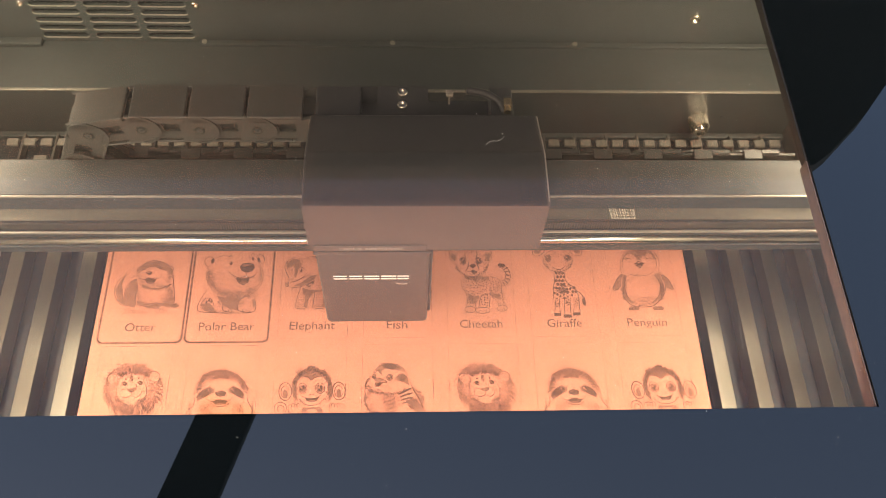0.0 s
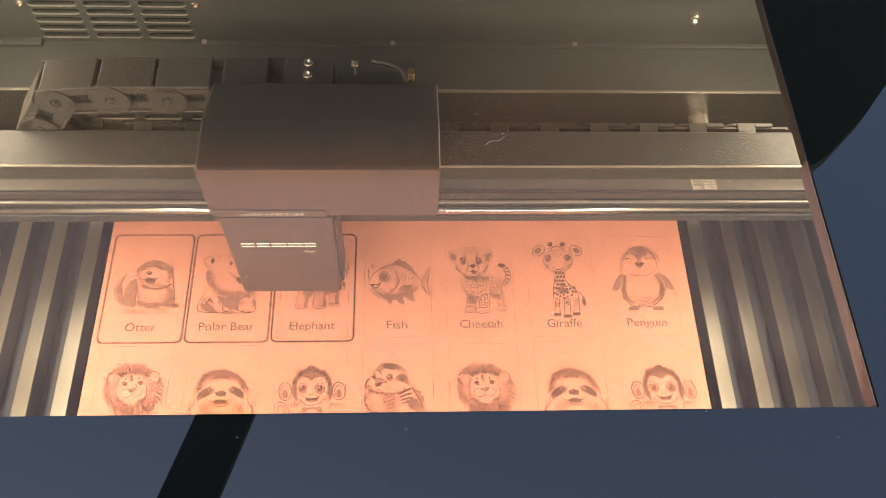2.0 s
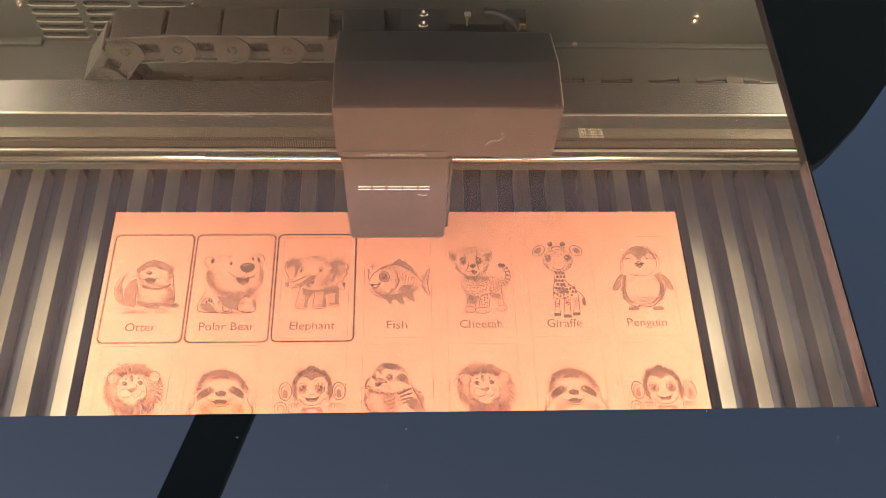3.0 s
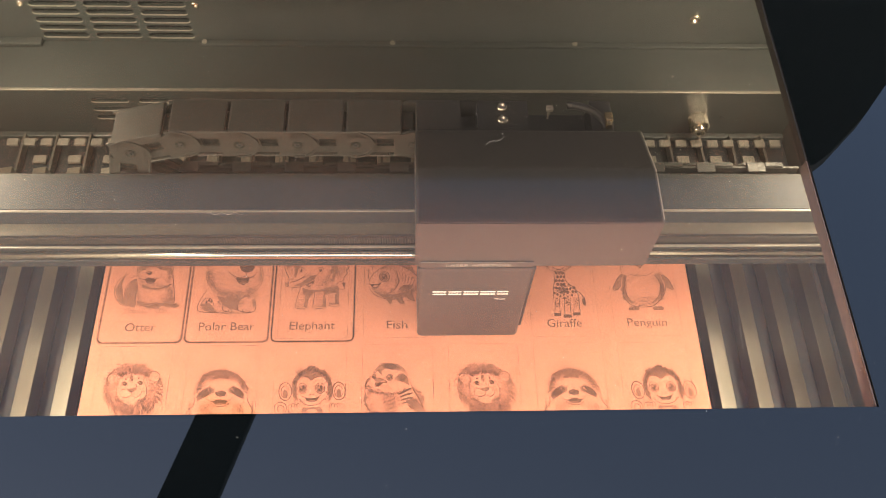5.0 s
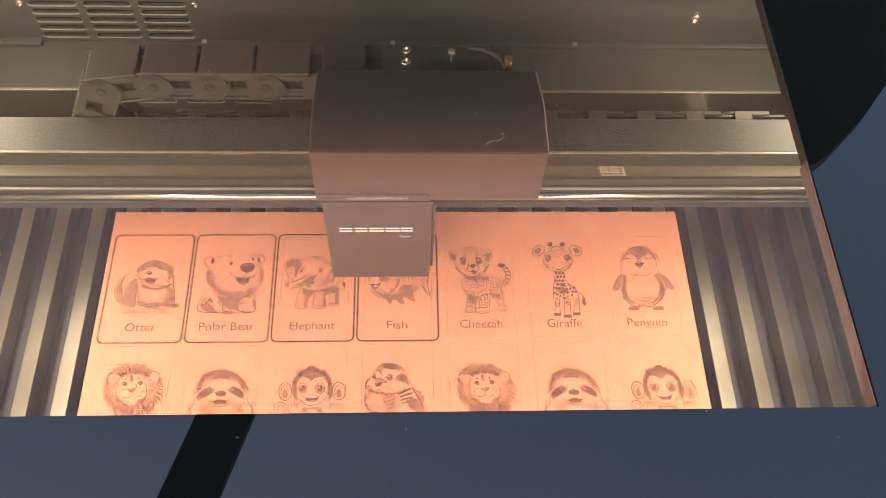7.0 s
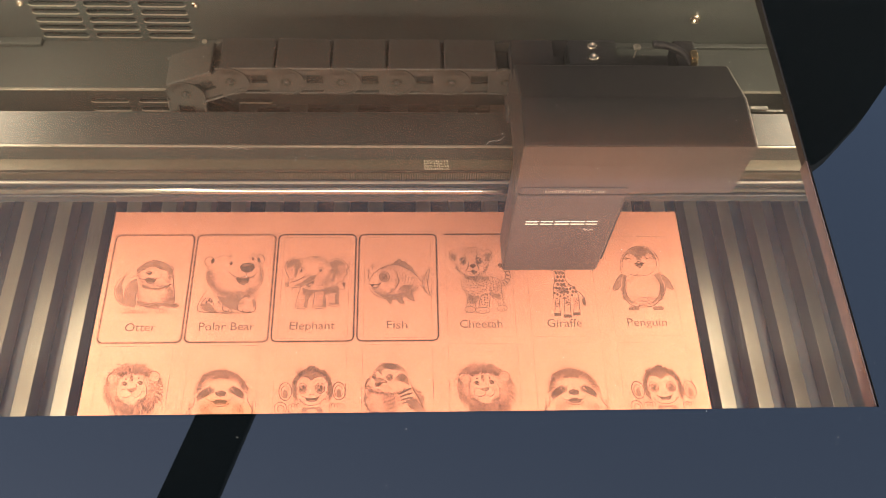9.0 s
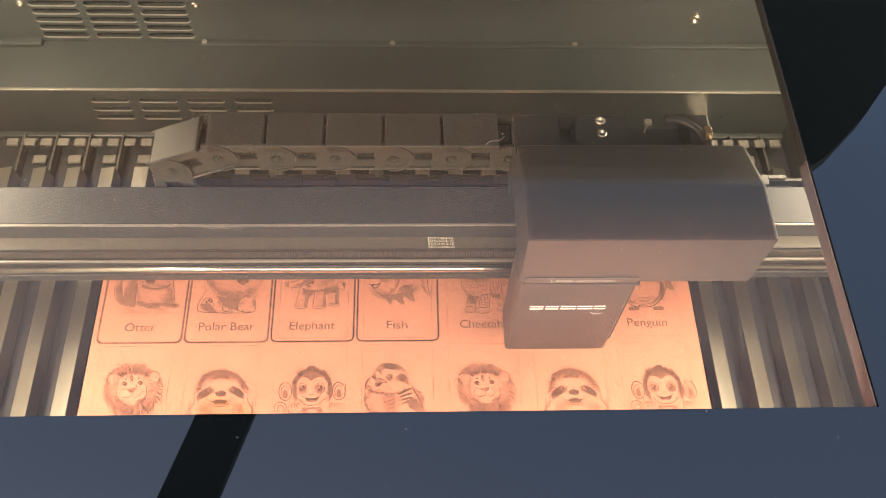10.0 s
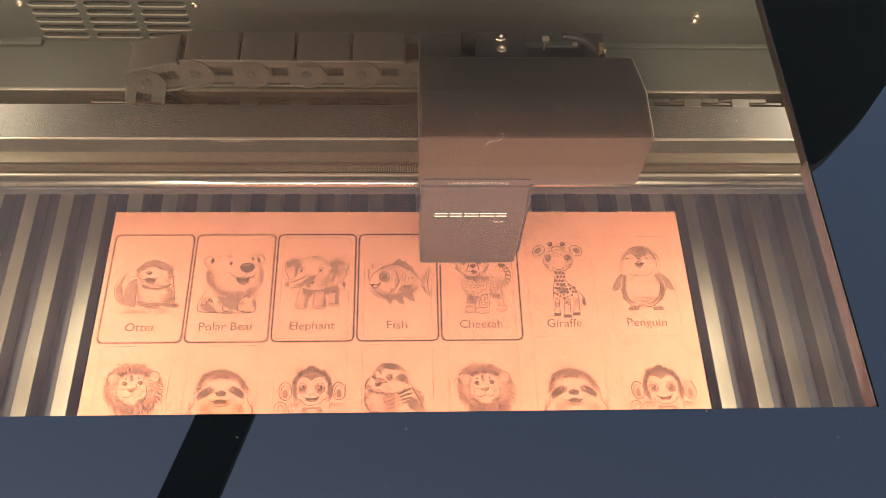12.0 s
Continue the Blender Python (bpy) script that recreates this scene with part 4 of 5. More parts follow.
def polar_bear(q):
    q.arc(534, 236, 101, 82, 150, 200, 1.2), q.arc(534, 236, 101, 82, -40, 150, 1.4)
    q.shade(534, 236, 101, 82, 40, 195, 230, 0.30, 1.2), q.shade(534, 236, 101, 82, -30, 40, 60, 0.16, 1.1), q.shade(520, 345, 110, 28, 90, 200, 90, 0.4, 1.2)
    q.pelt(534, 240, 98, 78, 60, 60, 7, 1.1, 0.0, 0.88)
    q.pelt(545, 306, 72, 14, 150, 10, 12, 1.6), q.pelt(465, 270, 20, 40, 50, 70, 9, 1.3)
    q.arc(447, 190, 18, 18, 90, 330, 2.2), q.spot(457, 187, 6, 11, 20)
    q.arc(626, 182, 15, 17, 200, 430, 2.2), q.spot(621, 184, 5, 10, -20)
    q.line(1.8, (463, 182), (480, 172), (498, 168))
    q.spot(522, 196, 6, 7), q.spot(520, 193, 2.2, 2.2, tone=2), q.line(2, (512, 178), (520, 168), (530, 172))
    q.spot(600, 180, 5, 6), q.line(2, (592, 168), (600, 160), (608, 166))
    q.fill((552, 208), (562, 197), (585, 193), (604, 200), (606, 214), (594, 226), (574, 230), (558, 222)), q.spot(574, 203, 12, 4, -8, tone=1)
    q.line(2.2, (577, 230), (572, 242), (545, 247), (514, 228)), q.line(2.2, (572, 242), (594, 246), (612, 230))
    q.fill((536, 248), (560, 250), (588, 245), (582, 264), (564, 275), (546, 266)), q.spot(564, 266, 12, 5, tone=1)
    q.line(2.4, (446, 282), (418, 318), (405, 350), (414, 364), (470, 369), (530, 370), (590, 368), (606, 352), (603, 318))
    q.fill((424, 356), (432, 332), (448, 336), (462, 352), (466, 366), (440, 366), tone=1)
    q.arc(440, 340, 20, 22, 150, 380, 2)
    for x, y in ((436, 331), (445, 326), (453, 331)):
        q.spot(x, y, 3.4, 5.5, 15)
    q.fill((470, 310), (520, 322), (560, 320), (545, 340), (542, 362), (500, 350), (484, 330), tone=1), q.pelt(515, 334, 46, 20, 120, 20, 12, 1.5)
    q.line(2.2, (492, 340), (494, 362), (524, 368)), q.line(2.2, (545, 340), (546, 362), (580, 368))
    q.fill((592, 326), (604, 320), (606, 344), (598, 354), tone=1)
    for x in (500, 511, 522, 560, 571, 582):
        q.line(1.8, (x, 358), (x + 2, 367))


def elephant(q):
    q.arc(262, 232, 90, 72, 195, 345, 1.8), q.shade(262, 232, 90, 72, 190, 350, 90, 0.25), q.shade(262, 250, 96, 74, -10, 70, 90, 0.35), q.line(2, (352, 220), (358, 260), (345, 300), (318, 318))
    q.line(2.6, (188, 176), (160, 168), (124, 182), (104, 216), (112, 248), (122, 268), (132, 288), (150, 284))
    q.fill((186, 180), (150, 174), (118, 192), (112, 220), (128, 224), (150, 212), (160, 235), (152, 262), (158, 278), (172, 250), (180, 215), tone=1)
    q.pelt(142, 212, 26, 34, 60, 120, 18, 1.7)
    q.line(2.6, (334, 190), (372, 174), (410, 180), (436, 208), (442, 228), (428, 240), (436, 256), (418, 272), (414, 292), (388, 300), (376, 316), (352, 318))
    q.fill((340, 196), (372, 182), (404, 186), (430, 208), (400, 206), (384, 220), (394, 244), (372, 262), (366, 296), (350, 306), (358, 262), (352, 224), tone=1)
    q.pelt(385, 225, 38, 48, 110, 60, 20, 1.8)
    for x in (190, 294):
        q.arc(x, 234, 16, 13, 180, 360, 2.6), q.spot(x, 238, 8, 9), q.spot(x - 3, 235, 3, 3, tone=2), q.arc(x, 240, 16, 12, 20, 160, 1.6)
    q.line(2.6, (182, 214), (190, 202), (200, 196)), q.line(2.6, (300, 208), (312, 202), (322, 206))
    q.line(2.8, (220, 252), (200, 275), (160, 296), (118, 299)), q.line(2.8, (258, 292), (220, 312), (175, 328), (118, 326))
    q.arc(116, 312, 10, 13, w=2.6), q.spot(115, 312, 6, 8, tone=1)
    q.fill((150, 318), (190, 304), (240, 268), (275, 262), (262, 284), (220, 308), (178, 324), tone=1)
    for k in range(11):
        q.arc(140 + 10 * k, 312 - 3.6 * k, 5, 13, 200, 330, 1.5, -15)
    q.fill((216, 318), (240, 302), (266, 290), (256, 308), (232, 330)), q.spot(238, 314, 12, 4, -32, tone=2)
    q.arc(290, 268, 60, 52, 20, 110, 2.2), q.pelt(300, 280, 40, 26, 40, 140, 12, 1.4), q.pelt(262, 190, 60, 16, 40, 20, 10, 1.2)
    q.line(2.8, (192, 320), (176, 360), (166, 400), (158, 434)), q.line(2.2, (226, 370), (222, 410), (222, 436))
    q.line(2.6, (262, 350), (256, 400), (248, 436)), q.line(2.4, (312, 360), (318, 400), (320, 436))
    q.line(2.8, (384, 320), (388, 360), (384, 400), (390, 424)), q.line(2.2, (334, 370), (336, 400), (338, 426))
    q.fill((196, 330), (230, 340), (280, 345), (340, 325), (382, 322), (384, 360), (345, 358), (320, 372), (304, 352), (262, 356), (236, 380), (226, 400), (222, 370), (200, 365), tone=1)
    q.fill((212, 370), (224, 366), (220, 434), (204, 432), tone=1), q.fill((304, 370), (316, 366), (318, 434), (300, 430), tone=1), q.fill((366, 365), (386, 360), (386, 420), (366, 418), tone=1)
    for cx, y0 in ((192, 352), (284, 362), (360, 352)):
        for k in range(8):
            q.arc(cx + q.rng.uniform(-3, 3), y0 + 9 * k, 20, 4, 25, 150, 1.0)
    q.pelt(290, 340, 90, 22, 90, 15, 14, 1.7)
    for cx, y in ((190, 436), (284, 436), (362, 424)):
        q.arc(cx, y - 4, 32, 8, 0, 180, 2.4)
        for k in (-1, 0, 1):
            q.arc(cx + 18 * k, y - 3, 8, 8, 180, 360, 2)
    q.line(2.6, (388, 336), (406, 344), (420, 330), (414, 310)), q.spot(416, 316, 6, 10, 20), q.fur(414, 318, 6, 10, 200, 340, 8, 10, 2)


def fish(q):
    q.line(3.4, (548, 300), (570, 258), (620, 220), (680, 206), (745, 222), (800, 262), (828, 300))
    q.line(3.4, (548, 322), (575, 360), (625, 384), (690, 388), (750, 370), (800, 334), (828, 312))
    q.fill((570, 345), (620, 362), (690, 362), (760, 345), (815, 312), (760, 366), (690, 384), (625, 380), tone=1)
    q.fill((668, 206), (700, 180), (712, 176), (720, 186), (742, 190), (752, 206), (776, 216), (784, 242), (740, 220), (700, 208), tone=1)
    q.line(3, (668, 206), (700, 182), (714, 176), (722, 188), (744, 190), (754, 206), (778, 216), (784, 242))
    for k in range(8):
        q.line(1.8, (690 + 12 * k, 206 + 4 * k), (702 + 10 * k, 190 + 5 * k))
        q.line(1.8, (690 + 16 * k, 222 + 8 * k), (700 + 15 * k, 262 + 5 * k), (694 + 14 * k, 310 + 1 * k))
        q.line(1.8, (832, 292 + 3 * k), (848, 268 + 12 * k), (862, 246 + 16 * k))
    q.line(3, (820, 296), (846, 262), (874, 230), (864, 280), (862, 320), (872, 372), (846, 344), (820, 316))
    q.pelt(690, 365, 110, 20, 110, 160, 14, 1.6), q.pelt(590, 340, 30, 26, 40, 30, 10, 1.4)
    q.shade(690, 300, 140, 90, 20, 165, 170, 0.35), q.shade(690, 300, 140, 96, 230, 340, 110, 0.3), q.shade(640, 290, 66, 70, -70, 80, 60, 0.3)
    q.arc(632, 272, 26, 26, w=3.2), q.eye(632, 272, 19, 19), q.arc(556, 270, 10, 22, 90, 270, 2.6)
    q.arc(640, 290, 66, 70, -70, 80, 3), q.hatch(680, 290, 16, 60, 80, 6)
    q.fill((556, 312), (590, 314), (614, 306), (596, 330), (570, 330)), q.spot(586, 322, 14, 4, -5, tone=2)
    q.line(2.8, (548, 304), (556, 314), (590, 316), (616, 304))
    q.fill((705, 340), (735, 318), (782, 320), (760, 342), (720, 350), tone=1), q.line(2.6, (705, 345), (730, 320), (784, 320), (752, 346), (710, 350))
    for x, y, a in ((655, 398, -4), (710, 398, 10), (760, 380, 16)):
        q.fill((x - 18, y - 12), (x + 14, y - 16), (x + 14 + a, y + 18), (x, y + 10), tone=1)
        q.line(2.6, (x - 18, y - 12), (x, y + 10), (x + 14 + a, y + 18), (x + 14, y - 16))
    for x, y, r in ((568, 217, 14), (546, 240, 10)):
        for a in range(4):
            b, c = radians(90 * a), radians(90 * a + 90)
            q.line(2, (x + r * math.cos(b), y + r * math.sin(b)), (x + r * 0.22 * math.cos((b + c) / 2), y + r * 0.22 * math.sin((b + c) / 2)), (x + r * math.cos(c), y + r * math.sin(c)), taper=False)


def cheetah(q):
    q.line(2.6, (112, 250), (110, 290), (135, 330), (140, 380), (130, 405)), q.line(2.2, (190, 350), (184, 380), (186, 405)), q.line(2.6, (208, 340), (206, 380), (196, 405)), q.line(2.6, (264, 330), (258, 380), (256, 405))
    q.line(2.6, (262, 238), (305, 250), (322, 280), (322, 320), (335, 370), (346, 400)), q.line(2.2, (272, 345), (292, 365), (305, 385), (302, 402)), q.line(2, (200, 345), (240, 335), (264, 330))
    q.fill((140, 325), (175, 345), (204, 340), (198, 362), (180, 385), (150, 372), tone=1), q.fill((255, 300), (285, 330), (315, 335), (320, 365), (298, 358), (268, 342), tone=1)
    q.fill((112, 240), (160, 236), (225, 236), (262, 240), (250, 262), (215, 252), (180, 262), (140, 254), tone=1)
    q.pelt(190, 250, 70, 14, 70, 90, 14, 1.8), q.pelt(170, 360, 28, 24, 50, 90, 12, 1.6), q.pelt(290, 300, 30, 40, 50, 100, 10, 1.3)
    q.fur(165, 162, 94, 80, 20, 160, 60, 12, 2), q.arc(165, 160, 94, 80, 195, 345, 2.2), q.fur(165, 160, 94, 80, -20, 30, 16, 10, 2), q.fur(165, 160, 94, 80, 150, 200, 16, 10, 2)
    for cx, s in ((66, -1), (250, 1)):
        q.arc(cx, 124, 25, 31, 60 if s < 0 else -150, 330 if s < 0 else 120, 2.6), q.fill((cx + 14 * s, 108), (cx + 20 * s, 124), (cx + 8 * s, 146), (cx - 12 * s, 150), (cx - 8 * s, 122), tone=1)
        q.pelt(cx, 128, 16, 20, 34, 90 + 40 * s, 16, 1.8)
    for x, s in ((120, -1), (204, 1)):
        q.eye(x, 156, 15, 15), q.line(3.4, (x - 22, 154), (x - 6, 138), (x + 18, 146)), q.line(2, (x - 18, 166), (x, 175), (x + 18, 166))
    q.line(4.2, (146, 160), (144, 190), (130, 214)), q.line(4.2, (186, 158), (198, 188), (206, 208))
    q.line(3, (140, 150), (126, 122), (142, 106)), q.line(3, (184, 146), (196, 118), (186, 104))
    q.fill((152, 178), (172, 173), (188, 177), (184, 188), (172, 198), (158, 190)), q.line(2.6, (171, 198), (168, 207), (148, 215), (138, 208)), q.line(2.6, (170, 207), (190, 213), (206, 202))
    q.fill((158, 212), (172, 208), (196, 210), (188, 226), (172, 230)), q.spot(176, 222, 9, 3, tone=1), q.dots(165, 100, 38, 14, 20, 3.6), q.dots(98, 190, 18, 28, 16, 2.8), q.dots(238, 180, 14, 30, 14, 2.8), q.pelt(165, 230, 50, 10, 40, 90, 10, 1.4)
    q.dots(180, 290, 66, 46, 70, 4.6), q.dots(285, 285, 32, 40, 36, 4.4), q.dots(160, 370, 18, 32, 18, 4), q.dots(230, 368, 24, 42, 34, 4.6), q.dots(320, 355, 16, 40, 24, 4)
    for cx, cy, rx in ((155, 415, 28), (222, 420, 38), (324, 410, 26)):
        q.arc(cx, cy, rx, 16, 0, 360, 2.4)
        for k in (-1, 0, 1):
            q.line(2, (cx + rx * 0.45 * k, cy), (cx + rx * 0.5 * k, cy + 13))
    q.line(2.6, (318, 268), (335, 262), (348, 235), (335, 205), (308, 188)), q.line(2.6, (322, 292), (352, 285), (372, 245), (362, 205), (335, 176), (312, 172))
    for a in range(8):
        b = radians(75 - 24 * a)
        q.line(5, (326 + 20 * math.cos(b), 232 + 40 * math.sin(b)), (328 + 44 * math.cos(b), 232 + 56 * math.sin(b)), taper=False)
    q.spot(322, 182, 17, 9, 15)


def giraffe(q):
    q.shade(624, 150, 80, 64, -10, 190, 90, 0.2), q.arc(624, 150, 80, 64, -20, 200, 2.4), q.arc(620, 140, 74, 48, 195, 345, 2.6)
    for cx, s in ((516, -1), (722, 1)):
        q.arc(cx, 98, 36, 26, 0, 360, 3, 32 * -s * -1), q.spot(cx + 4 * s, 98, 24, 14, 32 * s, tone=1), q.hatch(cx, 98, 24, 16, 32 * s, 6)
    for x, t in ((580, 62), (648, 62)):
        q.line(3, (x - 5, 96), (x - 6, 76)), q.line(3, (x + 10, 96), (x + 6, 76)), q.spot(x, t, 14, 14), q.spot(x - 4, t - 4, 5, 4, tone=1)
    q.fur(614, 84, 20, 6, 200, 340, 14, 12, 2.4)
    for x in (570, 676):
        q.eye(x, 141, 16, 17), q.line(2.8, (x - 18, 132), (x, 122), (x + 18, 132))
    q.spot(602, 162, 4, 3), q.spot(640, 162, 4, 3), q.arc(626, 170, 38, 32, 15, 165, 3.2), q.dots(624, 116, 46, 16, 16, 4), q.dots(566, 182, 14, 14, 8, 4), q.dots(684, 182, 12, 14, 8, 4)
    q.line(3, (606, 212), (604, 260), (596, 310), (598, 365)), q.line(3, (658, 208), (662, 260), (700, 296), (728, 330), (732, 380))
    for k in range(5):
        for j in range(3):
            q.spot(616 + 17 * j + (4 if k % 2 else -3), 222 + 20 * k, 8, 9, 20 * j - 15, n=6)
    q.spot(645, 315, 24, 20, tone=1)
    q.dots(660, 320, 60, 40, 34, 9, 1.15)
    for x0, x1, y in ((604, 634, 448), (654, 690, 456), (704, 738, 446)):
        q.line(3, (x0 + 2, 350), (x0 + 2, 400), (x0 - 2, y - 16)), q.line(3, (x1 - 4, 350), (x1 - 4, 400), (x1, y - 16))
        q.fill((x0 - 3, y - 16), (x1 + 1, y - 16), (x1 + 3, y), (x0 - 4, y)), q.dots((x0 + x1) / 2, 378, 12, 22, 8, 5, 1.2)
    q.line(3, (730, 320), (750, 340), (760, 362)), q.fill((748, 362), (764, 350), (770, 375), (766, 400), (752, 385))


def penguin(q):
    q.shade(276, 208, 106, 104, 200, 340, 120, 0.3), q.shade(294, 345, 118, 88, -60, 60, 110, 0.22), q.shade(294, 345, 118, 88, 120, 240, 110, 0.22), q.arc(276, 208, 108, 106, 150, 390, 2.6), q.arc(276, 208, 100, 98, 205, 335, 2)
    q.fill((195, 145), (225, 115), (276, 102), (325, 118), (352, 148), (318, 142), (292, 160), (282, 182), (262, 182), (250, 158), (222, 142), tone=1)
    for k in range(9):
        q.arc(276, 208, 98 - 5 * k, 100 - 6 * k, 250 - 3 * k, 290 + 3 * k, 1.8)
    q.arc(222, 200, 42, 58, 140, 300, 2.6), q.arc(326, 200, 42, 58, 240, 400, 2.6), q.arc(276, 222, 84, 46, 20, 160, 2.6)
    q.arc(212, 184, 17, 13, 190, 350, 4), q.arc(328, 182, 17, 13, 190, 350, 4)
    q.fill((244, 202), (268, 184), (302, 200), (294, 206), (270, 208)), q.fill((250, 208), (298, 206), (278, 228)), q.spot(270, 196, 10, 3, tone=2), q.spot(276, 214, 12, 4, tone=1)
    q.fill((176, 255), (205, 265), (192, 310), (205, 370), (240, 415), (205, 398), (180, 350), tone=1), q.fill((382, 248), (352, 262), (386, 310), (378, 370), (340, 415), (385, 388), (412, 340), tone=1)
    q.line(3.4, (178, 255), (172, 310), (185, 370), (225, 418), (280, 432), (350, 424), (400, 375), (416, 330), (400, 280), (382, 246))
    q.line(2.4, (205, 268), (192, 310), (205, 370), (240, 412)), q.line(2.4, (352, 262), (388, 310), (378, 370), (340, 412))
    for k in range(7):
        q.arc(292, 360, 92 - 6 * k, 66 - 7 * k, 25, 155, 1.7)
    q.fill((176, 258), (150, 285), (130, 335), (150, 342), (174, 318), tone=1), q.fill((394, 256), (430, 285), (458, 335), (440, 338), (412, 318), tone=1)
    q.line(3, (178, 256), (150, 285), (130, 336), (150, 342), (176, 320)), q.line(3, (392, 256), (430, 285), (458, 336), (438, 338), (412, 318))
    q.pelt(192, 330, 12, 60, 50, 90, 18, 1.6, 0.0, 0.0, 0), q.pelt(396, 330, 12, 60, 50, 90, 18, 1.6, 0.0, 0.0, 0)
    for cx in (244, 374):
        for k in (-1, 0, 1):
            q.spot(cx + 16 * k, 440, 10, 8, tone=1), q.arc(cx + 16 * k, 440, 10, 9, w=2.6)


def lion(q):
    # mane: fine inner hair, then darker and longer locks outwards
    for rx, ry, n, ln, w, tone in ((88, 86, 90, 34, 1.5, 1), (106, 98, 100, 40, 1.8, 1), (122, 110, 96, 42, 2.0, 1), (128, 114, 60, 44, 1.8, 0), (146, 130, 90, 34, 2.0, 0)):
        q.fur(314, 240, rx, ry, -88, 92, n // 2, ln, w, 0.7, 0.12, tone), q.fur(314, 240, rx, ry, 92, 272, n // 2, ln, w, -0.7, 0.12, tone)
    q.fill((329, 166), (312, 138), (322, 112), (338, 98), (340, 124), (366, 104), (392, 106), (360, 126), (342, 146), tone=1)
    q.fill((436, 220), (452, 190), (446, 160), (468, 186), (474, 222), (456, 214), tone=1)
    q.fill((172, 210), (180, 180), (200, 148), (226, 128), (206, 160), (194, 196), tone=1)
    q.fur(325, 176, 66, 24, 190, 350, 34, 38, 2.2, 0.2), q.pelt(250, 355, 60, 34, 60, 100, 24, 1.6, 0.4, 0.0, 0), q.pelt(385, 350, 56, 40, 60, 80, 24, 1.6, 0.4, 0.0, 0)
    q.spot(310, 246, 80, 82, tone=2)
    q.arc(310, 246, 80, 82, 105, 225, 1.8), q.arc(310, 246, 80, 82, -50, 70, 2.2), q.fur(310, 246, 82, 84, 20, 160, 34, 22, 1.8)
    for cx, cy, a0, a1 in ((212, 184, 120, 330), (434, 174, 200, 420)):
        q.spot(cx, cy, 26, 26, tone=2), q.arc(cx, cy, 28, 28, a0, a1, 3.0), q.arc(cx, cy + 2, 18, 18, a0, a1, 1.8), q.hatch(cx, cy + 4, 12, 15, 60, 4, 1.2)
    for x, y in ((275, 212), (357, 208)):
        q.eye(x, y, 10, 9), q.line(2.6, (x - 17, y - 1), (x, y - 12), (x + 17, y + 2)), q.spot(x + (8 if x > 300 else -6) * -1, y - 26, 4, 6, 20)
    q.fill((286, 238), (312, 236), (337, 230), (332, 245), (309, 255), (294, 248), tone=1), q.line(2.4, (286, 238), (294, 249), (309, 255), (331, 246), (337, 231))
    q.line(2.4, (309, 255), (307, 272), (284, 284), (258, 280), (246, 264)), q.line(2.4, (307, 272), (332, 284), (354, 272), (362, 254))
    q.line(1.6, (290, 214), (286, 236)), q.line(1.6, (334, 208), (338, 230)), q.line(1.6, (246, 264), (258, 244), (284, 240)), q.line(1.6, (362, 254), (354, 238), (338, 234))
    q.arc(306, 282, 50, 44, 25, 155, 2.2), q.hatch(247, 300, 12, 26, 100, 6, 2.0), q.hatch(362, 298, 14, 28, 70, 7, 2.4), q.hatch(376, 252, 10, 34, 90, 6, 1.4)
    q.hatch(312, 182, 28, 10, 90, 7, 1.3)


def sloth(q):
    q.shade(785, 262, 140, 130, 180, 360, 220, 0.35, 1.5), q.arc(785, 265, 142, 132, 175, 365, 2), q.fur(785, 262, 140, 128, 180, 360, 70, 14, 2.6), q.fur(785, 250, 120, 104, 185, 355, 60, 30, 2.2)
    q.fur(790, 190, 30, 14, 200, 340, 16, 34, 3)
    q.fill((655, 275), (690, 238), (725, 222), (752, 238), (748, 258), (715, 272), (680, 290), (660, 305), tone=1), q.fill((905, 290), (885, 240), (850, 220), (818, 238), (826, 258), (862, 272), (890, 292), tone=1)
    q.hatch(694, 262, 48, 20, -30, 12, 3.2), q.hatch(872, 258, 44, 20, 36, 12, 3.2)
    q.eye(722, 248, 14, 14), q.eye(846, 244, 14, 14)
    q.fill((752, 256), (785, 246), (812, 256), (806, 274), (780, 280), (758, 272)), q.spot(772, 258, 8, 3, tone=1)
    q.line(3.4, (712, 292), (735, 306), (775, 296), (820, 302), (845, 282)), q.fill((735, 304), (775, 298), (820, 302), (805, 318), (775, 324), (752, 318)), q.spot(778, 316, 18, 5, tone=1), q.arc(778, 300, 52, 32, 20, 160, 3)
    q.line(3, (645, 280), (640, 320), (612, 350), (592, 385)), q.line(3, (925, 280), (926, 310), (945, 345), (950, 385))
    q.fur(640, 330, 20, 60, 60, 200, 30, 14, 2.2), q.fur(925, 330, 20, 60, -20, 120, 30, 14, 2.2), q.hatch(700, 345, 50, 30, 70, 8, 0.9), q.hatch(870, 345, 46, 30, 110, 8, 0.9)
    q.pelt(785, 345, 130, 36, 120, 90, 18, 1.1, -0.6, 0.2, 0), q.pelt(785, 170, 90, 34, 120, 270, 18, 1.7, 0.8)


